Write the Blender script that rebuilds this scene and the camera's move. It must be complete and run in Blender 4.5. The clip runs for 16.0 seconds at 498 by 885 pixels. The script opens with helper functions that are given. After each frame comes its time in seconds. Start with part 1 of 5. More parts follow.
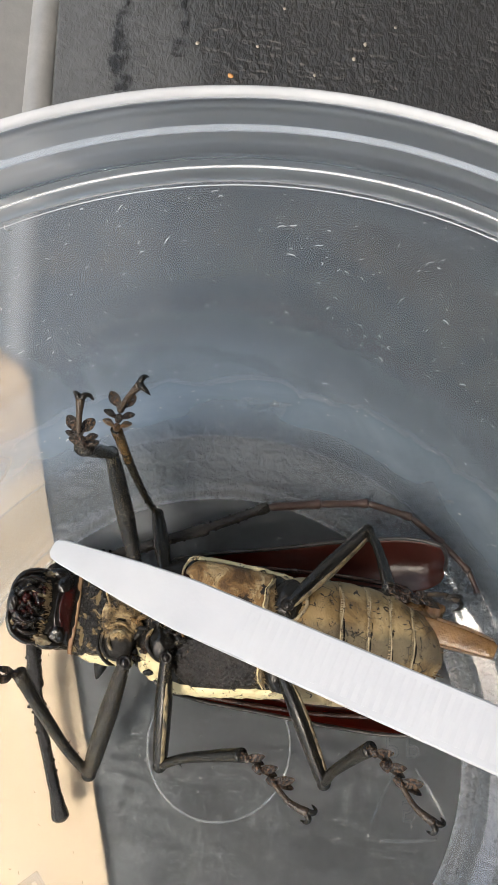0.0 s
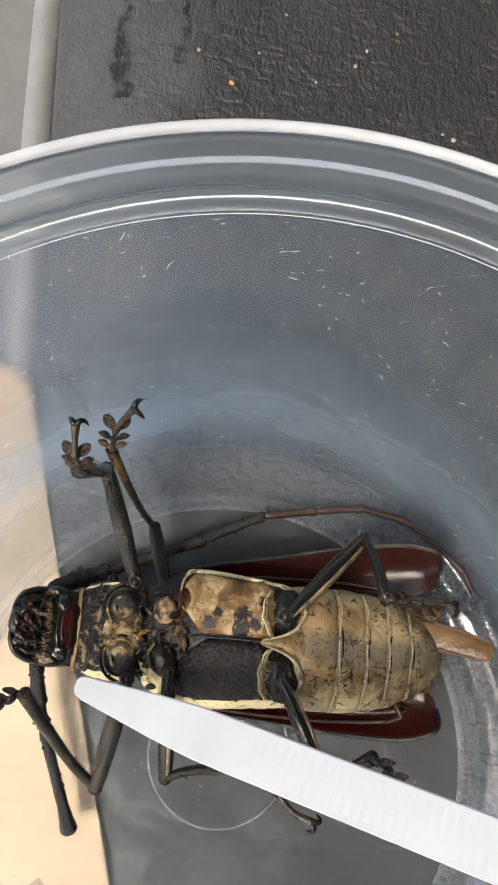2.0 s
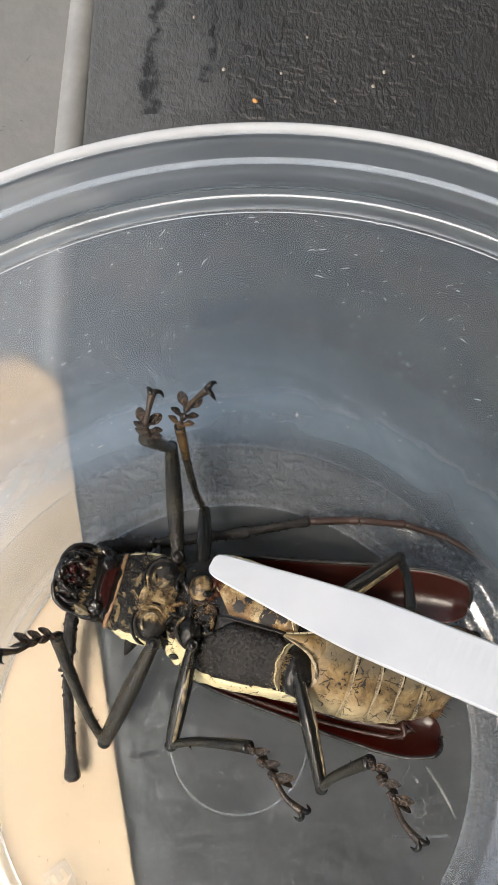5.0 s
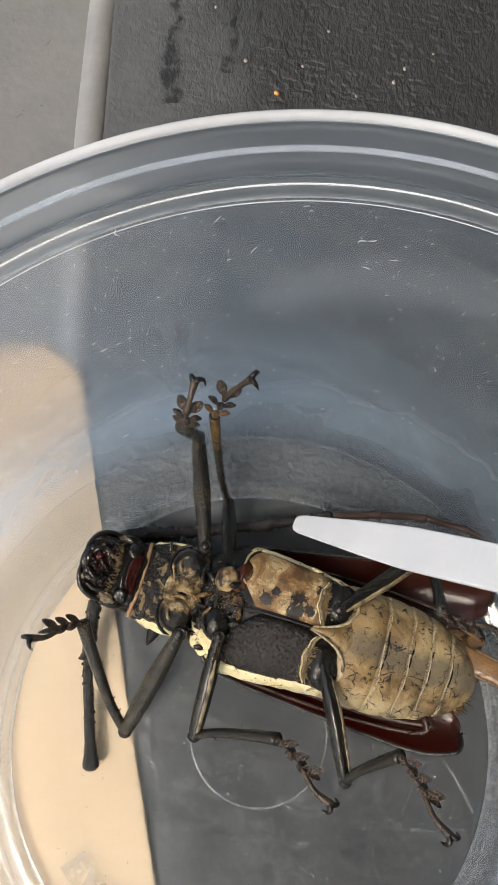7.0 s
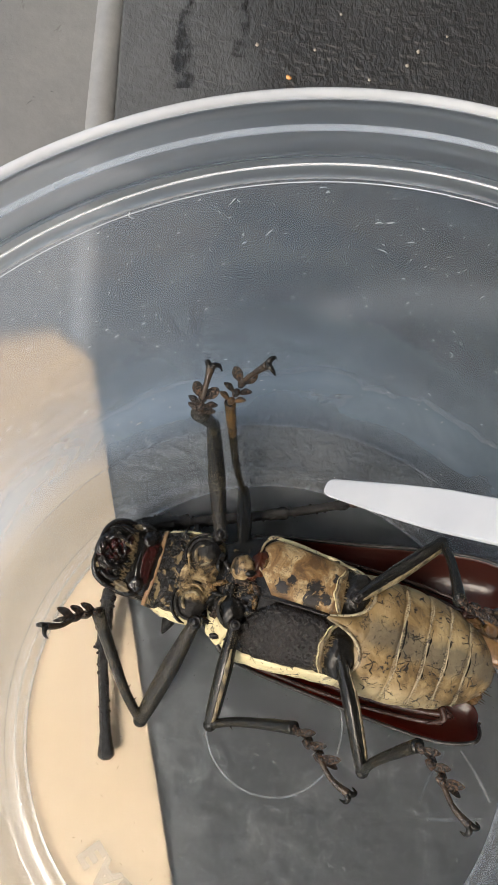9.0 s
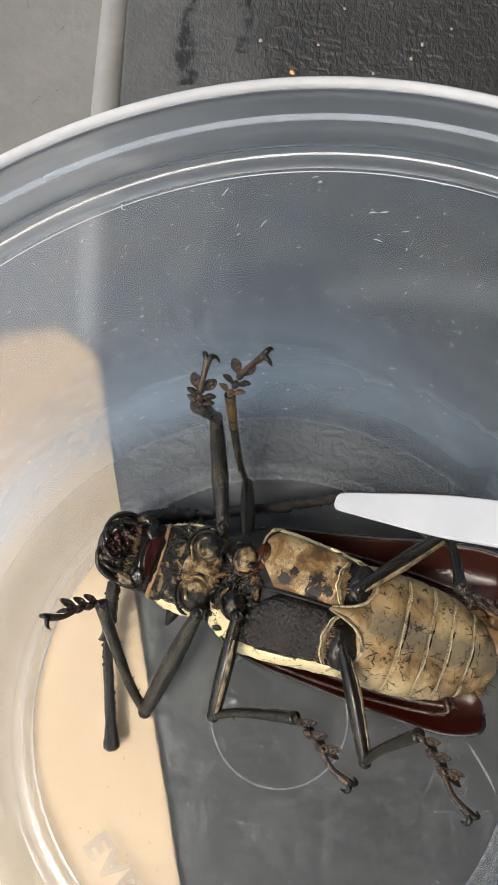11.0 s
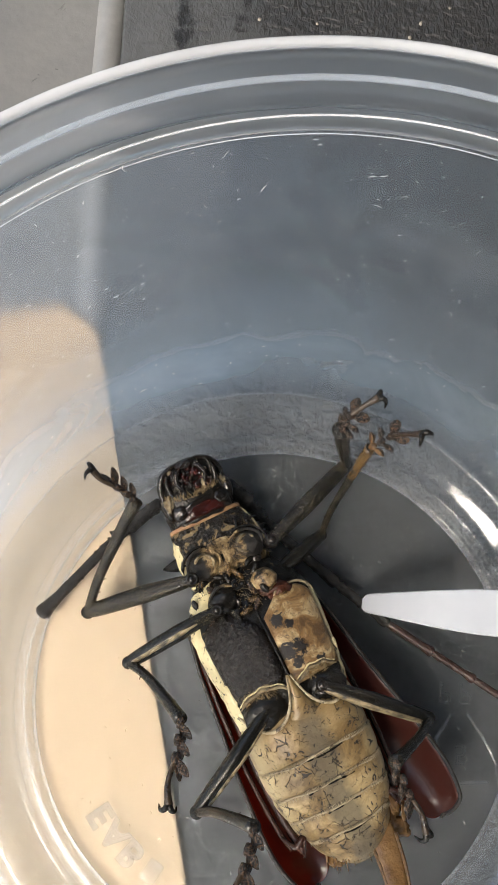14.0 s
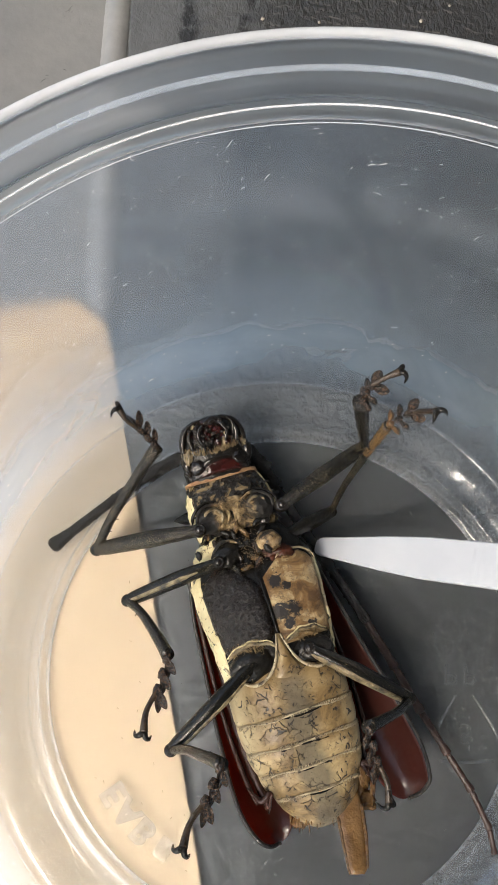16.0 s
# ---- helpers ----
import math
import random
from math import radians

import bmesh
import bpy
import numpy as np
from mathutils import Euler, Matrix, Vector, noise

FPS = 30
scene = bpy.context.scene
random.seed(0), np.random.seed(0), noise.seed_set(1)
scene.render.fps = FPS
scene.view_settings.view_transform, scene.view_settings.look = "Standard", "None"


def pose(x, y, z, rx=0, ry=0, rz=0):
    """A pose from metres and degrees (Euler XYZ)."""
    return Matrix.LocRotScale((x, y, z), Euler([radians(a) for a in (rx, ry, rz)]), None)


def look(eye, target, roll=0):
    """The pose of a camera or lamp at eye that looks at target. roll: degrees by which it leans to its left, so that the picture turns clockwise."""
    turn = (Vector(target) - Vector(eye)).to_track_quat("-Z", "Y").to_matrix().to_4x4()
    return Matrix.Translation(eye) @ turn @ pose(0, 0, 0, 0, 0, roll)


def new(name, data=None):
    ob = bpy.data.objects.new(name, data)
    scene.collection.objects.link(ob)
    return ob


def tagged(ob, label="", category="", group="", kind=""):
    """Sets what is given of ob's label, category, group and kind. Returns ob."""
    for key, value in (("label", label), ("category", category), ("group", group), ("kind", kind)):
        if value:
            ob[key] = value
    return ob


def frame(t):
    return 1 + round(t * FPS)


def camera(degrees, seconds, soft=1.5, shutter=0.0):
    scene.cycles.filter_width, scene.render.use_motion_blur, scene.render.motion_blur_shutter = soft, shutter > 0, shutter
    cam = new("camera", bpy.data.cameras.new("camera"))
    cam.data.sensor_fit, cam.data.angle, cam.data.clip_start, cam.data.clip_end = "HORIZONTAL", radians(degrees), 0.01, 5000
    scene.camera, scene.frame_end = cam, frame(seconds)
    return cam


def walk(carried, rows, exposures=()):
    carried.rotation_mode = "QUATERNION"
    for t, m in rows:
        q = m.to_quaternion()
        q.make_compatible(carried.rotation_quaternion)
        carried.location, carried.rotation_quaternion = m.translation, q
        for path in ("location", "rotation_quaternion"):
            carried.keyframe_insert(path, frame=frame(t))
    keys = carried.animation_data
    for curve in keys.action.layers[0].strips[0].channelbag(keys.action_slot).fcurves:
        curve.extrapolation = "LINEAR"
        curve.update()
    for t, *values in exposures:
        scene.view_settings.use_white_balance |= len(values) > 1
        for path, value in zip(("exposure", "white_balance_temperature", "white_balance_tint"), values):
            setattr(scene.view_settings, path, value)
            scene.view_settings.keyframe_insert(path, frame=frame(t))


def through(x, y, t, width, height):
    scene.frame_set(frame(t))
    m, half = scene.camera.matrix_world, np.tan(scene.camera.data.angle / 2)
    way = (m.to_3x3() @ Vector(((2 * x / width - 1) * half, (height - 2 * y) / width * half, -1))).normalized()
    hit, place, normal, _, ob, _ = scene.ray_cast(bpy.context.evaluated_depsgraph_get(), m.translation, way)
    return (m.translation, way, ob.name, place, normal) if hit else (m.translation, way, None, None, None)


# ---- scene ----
# ---------------------------------------------------------------- camera
cam = camera(31.98, 16.0, soft=0.6)
CAMERA_ROWS = [
    (0, -0.01082, 0.01043, 0.12838, 14.57, -6.66, 0.22),
    (0.5, -0.01126, 0.00955, 0.12854, 14.55, -6.76, 0.20),
    (1, -0.01075, 0.01061, 0.12817, 14.22, -6.55, 0.04),
    (1.5, -0.01049, 0.01345, 0.12926, 13.71, -6.49, 0.07),
    (2, -0.01132, 0.01394, 0.13017, 13.59, -6.80, 0.42),
    (2.5, -0.00952, 0.01123, 0.12943, 14.58, -6.05, 0.74),
    (3, -0.00954, 0.01046, 0.13134, 14.83, -5.79, 0.75),
    (3.5, -0.01105, 0.00886, 0.13224, 15.05, -5.92, 0.79),
    (4, -0.01157, 0.00859, 0.13232, 15.10, -6.09, 0.88),
    (4.2, -0.01230, 0.00915, 0.13260, 15.19, -6.22, 0.94),
    (6.3, -0.02024, 0.00768, 0.13448, 15.19, -8.38, 1.03),
    (6.5, -0.02178, 0.00837, 0.13334, 14.89, -8.99, 1.21),
    (7, -0.02190, 0.00780, 0.13196, 14.99, -8.68, 1.61),
    (7.5, -0.02187, 0.00786, 0.13192, 14.92, -8.42, 1.61),
    (8, -0.02196, 0.00575, 0.13228, 15.39, -8.28, 1.58),
    (8.5, -0.02281, 0.00633, 0.13040, 14.96, -8.39, 1.68),
    (9, -0.02241, 0.00744, 0.13065, 14.46, -8.04, 1.56),
    (11.3, -0.01971, 0.00567, 0.13119, 14.56, -6.51, 1.34),
    (11.5, -0.02007, 0.00495, 0.13034, 14.66, -6.78, 1.18),
    (12, -0.01956, 0.00447, 0.12973, 14.55, -6.61, 0.97),
    (12.5, -0.01930, 0.00412, 0.12952, 14.58, -6.53, 0.98),
    (13, -0.01943, 0.00334, 0.12914, 14.54, -6.52, 1.21),
    (13.5, -0.01886, 0.00364, 0.13159, 14.41, -6.40, 0.88),
    (14, -0.01987, 0.00261, 0.13074, 14.43, -6.60, 1.28),
    (14.5, -0.01870, 0.00046, 0.13150, 15.08, -5.87, 1.33),
    (15, -0.01758, -0.00088, 0.13256, 15.24, -5.21, 1.00),
    (15.5, -0.01951, -0.00107, 0.13284, 14.83, -5.86, 1.09),
    (16, -0.01978, -0.00068, 0.13293, 14.79, -5.94, 0.95),
]
walk(cam, [(t, pose(*p)) for t, *p in CAMERA_ROWS], exposures=[(0.0, 0.92, 6830, 10), (4.2, 0.92, 6830, 10), (6.3, 0.75, 6830, 10), (9.2, 0.75, 6830, 10), (11.3, 0.81, 6830, 10), (16.0, 0.84, 6830, 10)])

# ---------------------------------------------------------------- light
world = bpy.data.worlds.new("sky")
scene.world = world
world.use_nodes = True
wn = world.node_tree
wn.nodes.clear()
sky = wn.nodes.new("ShaderNodeTexSky")
sky.sky_type = "NISHITA"
sky.sun_disc = False
sky.sun_elevation, sky.sun_rotation = radians(55), radians(224)
sky.air_density, sky.dust_density, sky.ozone_density = 1.4, 5.0, 1.0
bg = wn.nodes.new("ShaderNodeBackground")
bg.inputs["Strength"].default_value = 0.205
wo = wn.nodes.new("ShaderNodeOutputWorld")
wn.links.new(sky.outputs["Color"], bg.inputs["Color"])
wn.links.new(bg.outputs["Background"], wo.inputs["Surface"])

sun_data = bpy.data.lights.new("sun", "SUN")
sun_data.energy, sun_data.angle, sun_data.color = 1.3, radians(14), (1.0, 0.955, 0.9)
sun = new("sun", sun_data)
sun.matrix_world = look((-0.36, -0.375, 0.75), (0, 0, 0))


# ---------------------------------------------------------------- materials
def mat(name):
    m = bpy.data.materials.new(name)
    m.use_nodes = True
    m.node_tree.nodes.clear()
    out = m.node_tree.nodes.new("ShaderNodeOutputMaterial")
    return m, m.node_tree, out


def node(nt, kind, **kw):
    n = nt.nodes.new(kind)
    for key, value in kw.items():
        if key in n.inputs:
            n.inputs[key].default_value = value
        else:
            setattr(n, key, value)
    return n


def ramp(nt, source, stops, interpolation="LINEAR"):
    r = nt.nodes.new("ShaderNodeValToRGB")
    r.color_ramp.interpolation = interpolation
    while len(r.color_ramp.elements) < len(stops):
        r.color_ramp.elements.new(0.5)
    for e, (p, c) in zip(r.color_ramp.elements, stops):
        e.position, e.color = p, (*c, 1.0)
    nt.links.new(source, r.inputs["Fac"])
    return r.outputs["Color"]


def coords(nt, kind="Object", scale=(1, 1, 1)):
    tc = nt.nodes.new("ShaderNodeTexCoord")
    mp = nt.nodes.new("ShaderNodeMapping")
    mp.inputs["Scale"].default_value = scale
    nt.links.new(tc.outputs[kind], mp.inputs["Vector"])
    return mp.outputs["Vector"]


def noise_tex(nt, vec, scale, detail=4.0, rough=0.55, distortion=0.0):
    n = node(nt, "ShaderNodeTexNoise", Scale=scale, Detail=detail, Roughness=rough, Distortion=distortion)
    nt.links.new(vec, n.inputs["Vector"])
    return n.outputs["Fac"]


def voronoi(nt, vec, scale, feature="F1", out="Distance", randomness=1.0):
    n = nt.nodes.new("ShaderNodeTexVoronoi")
    n.feature = feature
    n.inputs["Scale"].default_value = scale
    n.inputs["Randomness"].default_value = randomness
    nt.links.new(vec, n.inputs["Vector"])
    return n.outputs[out]


def mix_col(nt, fac, a, b, blend="MIX"):
    n = nt.nodes.new("ShaderNodeMix")
    n.data_type, n.blend_type = "RGBA", blend
    for sock, val in ((n.inputs[0], fac), (n.inputs[6], a), (n.inputs[7], b)):
        if hasattr(val, "links"):
            nt.links.new(val, sock)
        else:
            sock.default_value = val if isinstance(val, float) else (*val, 1.0)
    return n.outputs[2]


def math_node(nt, op, a, b=0.0, c=0.0):
    n = nt.nodes.new("ShaderNodeMath")
    n.operation = op
    for sock, val in zip(n.inputs, (a, b, c)):
        if hasattr(val, "links"):
            nt.links.new(val, sock)
        else:
            sock.default_value = val
    return n.outputs[0]


def bump(nt, height, strength, distance, normal=None):
    b = node(nt, "ShaderNodeBump", Strength=strength, Distance=distance)
    nt.links.new(height, b.inputs["Height"])
    if normal is not None:
        nt.links.new(normal, b.inputs["Normal"])
    return b.outputs["Normal"]


def surface(nt, out, color, rough=0.5, normal=None, spec=0.5, **kw):
    p = node(nt, "ShaderNodeBsdfPrincipled")
    for sock, val in (("Base Color", color), ("Roughness", rough), ("Specular IOR Level", spec), *kw.items()):
        s = p.inputs[sock]
        if hasattr(val, "links"):
            nt.links.new(val, s)
        elif isinstance(val, tuple) and len(val) == 3 and s.type == "RGBA":
            s.default_value = (*val, 1.0)
        else:
            s.default_value = val
    if normal is not None:
        nt.links.new(normal, p.inputs["Normal"])
    nt.links.new(p.outputs["BSDF"], out.inputs["Surface"])
    return p


def leatherette_material():
    m, nt, out = mat("dark_leatherette")
    v = coords(nt)
    big = noise_tex(nt, v, 22, 5, 0.6)
    fine = noise_tex(nt, coords(nt, scale=(1, 0.5, 1)), 1500, 2, 0.5, 0.6)
    pebble = voronoi(nt, v, 620, "SMOOTH_F1")
    col = ramp(nt, big, [(0.25, (0.0172, 0.0182, 0.0187)), (0.55, (0.0265, 0.0273, 0.0276)), (0.8, (0.044, 0.0435, 0.0416))])
    col = mix_col(nt, math_node(nt, "MULTIPLY", fine, 0.6), col, (0.028, 0.029, 0.03))
    # worn, smoother and paler strip along the edge
    edge_at = nt.nodes.new("ShaderNodeSeparateXYZ")
    nt.links.new(v, edge_at.inputs[0])
    worn = ramp(nt, math_node(nt, "ADD", math_node(nt, "MULTIPLY", edge_at.outputs["X"], -16.0), math_node(nt, "MULTIPLY", noise_tex(nt, v, 60, 5, 0.65), 0.5)), [(0.24, (0, 0, 0)), (0.62, (1, 1, 1))], "EASE")
    col = mix_col(nt, math_node(nt, "MULTIPLY", worn, 0.75), col, (0.085, 0.089, 0.09))
    # ragged dark cracks near the far edge
    sep = nt.nodes.new("ShaderNodeSeparateXYZ")
    warp = nt.nodes.new("ShaderNodeVectorMath")
    warp.operation = "ADD"
    wob = node(nt, "ShaderNodeTexNoise", Scale=170.0, Detail=5.0)
    sc = nt.nodes.new("ShaderNodeVectorMath")
    sc.operation = "SCALE"
    sc.inputs["Scale"].default_value = 0.009
    nt.links.new(v, wob.inputs["Vector"])
    nt.links.new(wob.outputs["Color"], sc.inputs[0])
    nt.links.new(v, warp.inputs[0])
    nt.links.new(sc.outputs[0], warp.inputs[1])
    nt.links.new(warp.outputs[0], sep.inputs[0])
    sepv = nt.nodes.new("ShaderNodeSeparateXYZ")
    nt.links.new(v, sepv.inputs[0])
    warp2 = nt.nodes.new("ShaderNodeVectorMath")
    warp2.operation = "ADD"
    sc2 = nt.nodes.new("ShaderNodeVectorMath")
    sc2.operation = "SCALE"
    sc2.inputs["Scale"].default_value = 0.0011
    wob2 = node(nt, "ShaderNodeTexNoise", Scale=900.0, Detail=2.0)
    nt.links.new(v, wob2.inputs["Vector"])
    nt.links.new(wob2.outputs["Color"], sc2.inputs[0])
    nt.links.new(coords(nt, scale=(0.55, 1.0, 1.0)), warp2.inputs[0])
    nt.links.new(sc2.outputs[0], warp2.inputs[1])
    # grain grooves, with their shade put into the colour too, fainter far off
    cells = voronoi(nt, warp2.outputs[0], 470, "DISTANCE_TO_EDGE")
    groove = ramp(nt, cells, [(0.02, (1, 1, 1)), (0.34, (0, 0, 0))], "EASE")
    groove = math_node(nt, "MULTIPLY", groove, ramp(nt, noise_tex(nt, v, 90, 3), [(0.36, (0.15, 0.15, 0.15)), (0.5, (1, 1, 1))]))
    groove = math_node(nt, "MULTIPLY", groove, ramp(nt, math_node(nt, "MULTIPLY", sepv.outputs["Y"], 10.0), [(0.5, (1, 1, 1)), (0.8, (0.3, 0.3, 0.3))]))
    col = mix_col(nt, math_node(nt, "MULTIPLY", groove, 0.5), col, (0.012, 0.012, 0.0125))
    lean = math_node(nt, "ADD", sepv.outputs["X"], math_node(nt, "MULTIPLY", sepv.outputs["Y"], 0.0835))
    off = math_node(nt, "ABSOLUTE", math_node(nt, "ADD", lean, 0.00148))
    crease = math_node(nt, "MAXIMUM", math_node(nt, "SUBTRACT", 1.0, math_node(nt, "MULTIPLY", off, 1500.0)), 0.0)
    crease = math_node(nt, "MULTIPLY", crease, math_node(nt, "MULTIPLY", math_node(nt, "GREATER_THAN", sepv.outputs["Y"], 0.03), math_node(nt, "LESS_THAN", sepv.outputs["Y"], 0.1)))
    col = mix_col(nt, math_node(nt, "MULTIPLY", crease, 0.85), col, (0.008, 0.009, 0.012))
    ring = None
    for x0, y0, width in ((-0.0135, 0.1100, 620.0), (-0.0035, 0.1190, 1100.0), (0.0030, 0.1300, 1500.0)):
        off = math_node(nt, "ABSOLUTE", math_node(nt, "SUBTRACT", sep.outputs["X"], x0))
        line = math_node(nt, "MAXIMUM", math_node(nt, "SUBTRACT", 1.0, math_node(nt, "MULTIPLY", off, width)), 0.0)
        line = math_node(nt, "MULTIPLY", line, math_node(nt, "GREATER_THAN", sep.outputs["Y"], y0))
        ring = line if ring is None else math_node(nt, "MAXIMUM", ring, line)
    ring = math_node(nt, "MINIMUM", math_node(nt, "MULTIPLY", ring, math_node(nt, "MULTIPLY", noise_tex(nt, v, 160, 3), ramp(nt, noise_tex(nt, v, 520, 5, 0.7), [(0.4, (0.4, 0.4, 0.4)), (0.56, (3.0, 3.0, 3.0))]))), 0.85)
    col = mix_col(nt, ring, col, (0.006, 0.006, 0.006))
    # pale scuffs
    scuff = ramp(nt, noise_tex(nt, v, 75, 6, 0.7), [(0.64, (0, 0, 0)), (0.78, (0.5, 0.5, 0.5))])
    col = mix_col(nt, scuff, col, (0.12, 0.11, 0.092))
    h = math_node(nt, "ADD", math_node(nt, "MULTIPLY", pebble, 0.16), math_node(nt, "MULTIPLY", fine, 0.34))
    h = math_node(nt, "SUBTRACT", h, math_node(nt, "MULTIPLY", groove, 0.5))
    h = math_node(nt, "MULTIPLY", h, math_node(nt, "SUBTRACT", 1.0, math_node(nt, "MULTIPLY", worn, 0.7)))
    n = bump(nt, h, 0.9, 0.0016)
    surface(nt, out, col, 0.38, n, 0.3)
    return m


def speckled_material(name, stops, scale, rough, bump_scale=0.0, bump_distance=0.0, spec=0.5, dirt=None, kind="Object", **kw):
    """Two scales of colour noise, fine relief, and spots of dirt."""
    m, nt, out = mat(name)
    v = coords(nt, kind)
    a = noise_tex(nt, v, scale, 6, 0.6, 0.3)
    col = ramp(nt, a, stops)
    f = noise_tex(nt, v, scale * 7, 4, 0.6)
    col = mix_col(nt, math_node(nt, "MULTIPLY", f, 0.35), col, tuple(c * 0.55 for c in stops[0][1]))
    if dirt:
        d_scale, low, high, dcol = dirt
        d = ramp(nt, noise_tex(nt, v, d_scale, 5, 0.65, 0.8), [(low, (0, 0, 0)), (high, (1, 1, 1))])
        col = mix_col(nt, d, col, dcol)
    n = None
    if bump_scale:
        h = math_node(nt, "ADD", noise_tex(nt, v, bump_scale, 4, 0.6), math_node(nt, "MULTIPLY", f, 0.4))
        n = bump(nt, h, 0.7, bump_distance)
    r = math_node(nt, "ADD", math_node(nt, "MULTIPLY", f, 0.25), rough - 0.12)
    surface(nt, out, col, r, n, spec, **kw)
    return m


def plastic_material(name, haze, tint=(0.97, 0.98, 0.99), gloss_rough=0.08, haze_color=(0.8, 0.82, 0.84), frost=0.0, band=False, blur=(1.14, 0.30), through=0.8, gloss=0.04):
    """Milky clear polypropylene: see-through, a little scattering, a clear-cut gloss."""
    m, nt, out = mat(name)
    v = coords(nt)
    tr = node(nt, "ShaderNodeBsdfTransparent")
    tr.inputs["Color"].default_value = (*tint, 1.0)
    clear = tr.outputs[0]
    if frost:
        rf = node(nt, "ShaderNodeBsdfRefraction", IOR=blur[0], Roughness=blur[1])
        rf.inputs["Color"].default_value = (*tint, 1.0)
        fm = node(nt, "ShaderNodeMixShader")
        fm.inputs["Fac"].default_value = frost
        nt.links.new(tr.outputs[0], fm.inputs[1])
        nt.links.new(rf.outputs[0], fm.inputs[2])
        clear = fm.outputs[0]
    di = node(nt, "ShaderNodeBsdfDiffuse")
    di.inputs["Color"].default_value = (*haze_color, 1.0)
    tl = node(nt, "ShaderNodeBsdfTranslucent")
    tl.inputs["Color"].default_value = (*haze_color, 1.0)
    sc = node(nt, "ShaderNodeMixShader")
    sc.inputs["Fac"].default_value = through
    nt.links.new(di.outputs[0], sc.inputs[1])
    nt.links.new(tl.outputs[0], sc.inputs[2])
    mx = node(nt, "ShaderNodeMixShader")
    cloud = noise_tex(nt, v, 60, 4, 0.6, 0.5)
    amount = math_node(nt, "MULTIPLY", math_node(nt, "ADD", cloud, 0.5), haze)
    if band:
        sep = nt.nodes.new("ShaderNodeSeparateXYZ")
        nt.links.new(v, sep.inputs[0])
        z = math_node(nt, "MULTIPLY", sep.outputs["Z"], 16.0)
        # haze amount by height: strongest a little above the base, thinner higher up
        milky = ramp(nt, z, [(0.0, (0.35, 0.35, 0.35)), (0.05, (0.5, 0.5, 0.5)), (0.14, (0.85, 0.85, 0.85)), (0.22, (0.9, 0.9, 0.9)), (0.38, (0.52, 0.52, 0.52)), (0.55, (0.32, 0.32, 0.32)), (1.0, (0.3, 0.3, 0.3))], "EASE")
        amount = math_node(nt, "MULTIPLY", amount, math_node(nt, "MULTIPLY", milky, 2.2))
    nt.links.new(amount, mx.inputs["Fac"])
    nt.links.new(clear, mx.inputs[1])
    nt.links.new(sc.outputs[0], mx.inputs[2])
    gl = node(nt, "ShaderNodeBsdfGlossy")
    gl.inputs["Roughness"].default_value = gloss_rough
    n = bump(nt, noise_tex(nt, v, 260, 3, 0.5), 0.12, 0.0004)
    nt.links.new(n, gl.inputs["Normal"])
    lw = node(nt, "ShaderNodeLayerWeight", Blend=0.5)
    graze = math_node(nt, "POWER", lw.outputs["Facing"], 5.0)
    gm = node(nt, "ShaderNodeMixShader")
    nt.links.new(math_node(nt, "ADD", math_node(nt, "MULTIPLY", graze, 0.8), gloss), gm.inputs["Fac"])
    nt.links.new(mx.outputs[0], gm.inputs[1])
    nt.links.new(gl.outputs[0], gm.inputs[2])
    nt.links.new(gm.outputs[0], out.inputs["Surface"])
    return m


M_LEATHER = leatherette_material()
M_PANEL = speckled_material("grey_moulded_panel", [(0.3, (0.165, 0.172, 0.178)), (0.7, (0.225, 0.228, 0.226))], 60, 0.42, 500, 0.0002,
                            dirt=(130, 0.66, 0.72, (0.05, 0.05, 0.048)))
M_BEAD = speckled_material("pale_grey_bead", [(0.3, (0.17, 0.175, 0.18)), (0.7, (0.25, 0.25, 0.245))], 90, 0.36, 300, 0.0002,
                           dirt=(60, 0.62, 0.7, (0.08, 0.08, 0.08)))
M_CARD = speckled_material("beige_card", [(0.3, (0.42, 0.312, 0.197)), (0.7, (0.47, 0.358, 0.236))], 55, 0.6, 900, 0.00008,
                           dirt=(210, 0.70, 0.76, (0.52, 0.38, 0.25)))
M_TUB = plastic_material("milky_clear_plastic", 0.085, frost=0.8, haze_color=(0.66, 0.77, 0.88))
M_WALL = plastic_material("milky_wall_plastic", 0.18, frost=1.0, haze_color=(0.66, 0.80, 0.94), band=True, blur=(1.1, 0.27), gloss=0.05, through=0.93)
M_FOOT = plastic_material("pale_ring_plastic", 0.2)
M_FOOT_RIDGE = plastic_material("foot_ridge_plastic", 0.07, gloss_rough=0.2)
M_BASE = plastic_material("clear_base_plastic", 0.14, gloss_rough=0.1, haze_color=(0.68, 0.79, 0.90), gloss=0.045)
M_RING = plastic_material("foot_ring_plastic", 0.14, gloss_rough=0.2, haze_color=(0.74, 0.81, 0.88))
M_FLOOR = plastic_material("frosted_floor_plastic", 0.034, frost=1.0, haze_color=(0.68, 0.78, 0.88), blur=(1.3, 0.7), gloss=0.02)
M_RIM = plastic_material("thick_rim_plastic", 0.55, haze_color=(0.86, 0.89, 0.93), through=0.35)
M_FAINT = plastic_material("faint_ridge_plastic", 0.03)
M_RIDGE = plastic_material("ridge_plastic", 0.26, through=0.5, haze_color=(0.72, 0.80, 0.90))
M_DUST = speckled_material("white_dust", [(0.3, (0.52, 0.52, 0.515)), (0.7, (0.74, 0.74, 0.73))], 900, 0.6)
M_CRUMB = speckled_material("pale_crumb", [(0.3, (0.26, 0.24, 0.2)), (0.7, (0.4, 0.36, 0.3))], 900, 0.7)
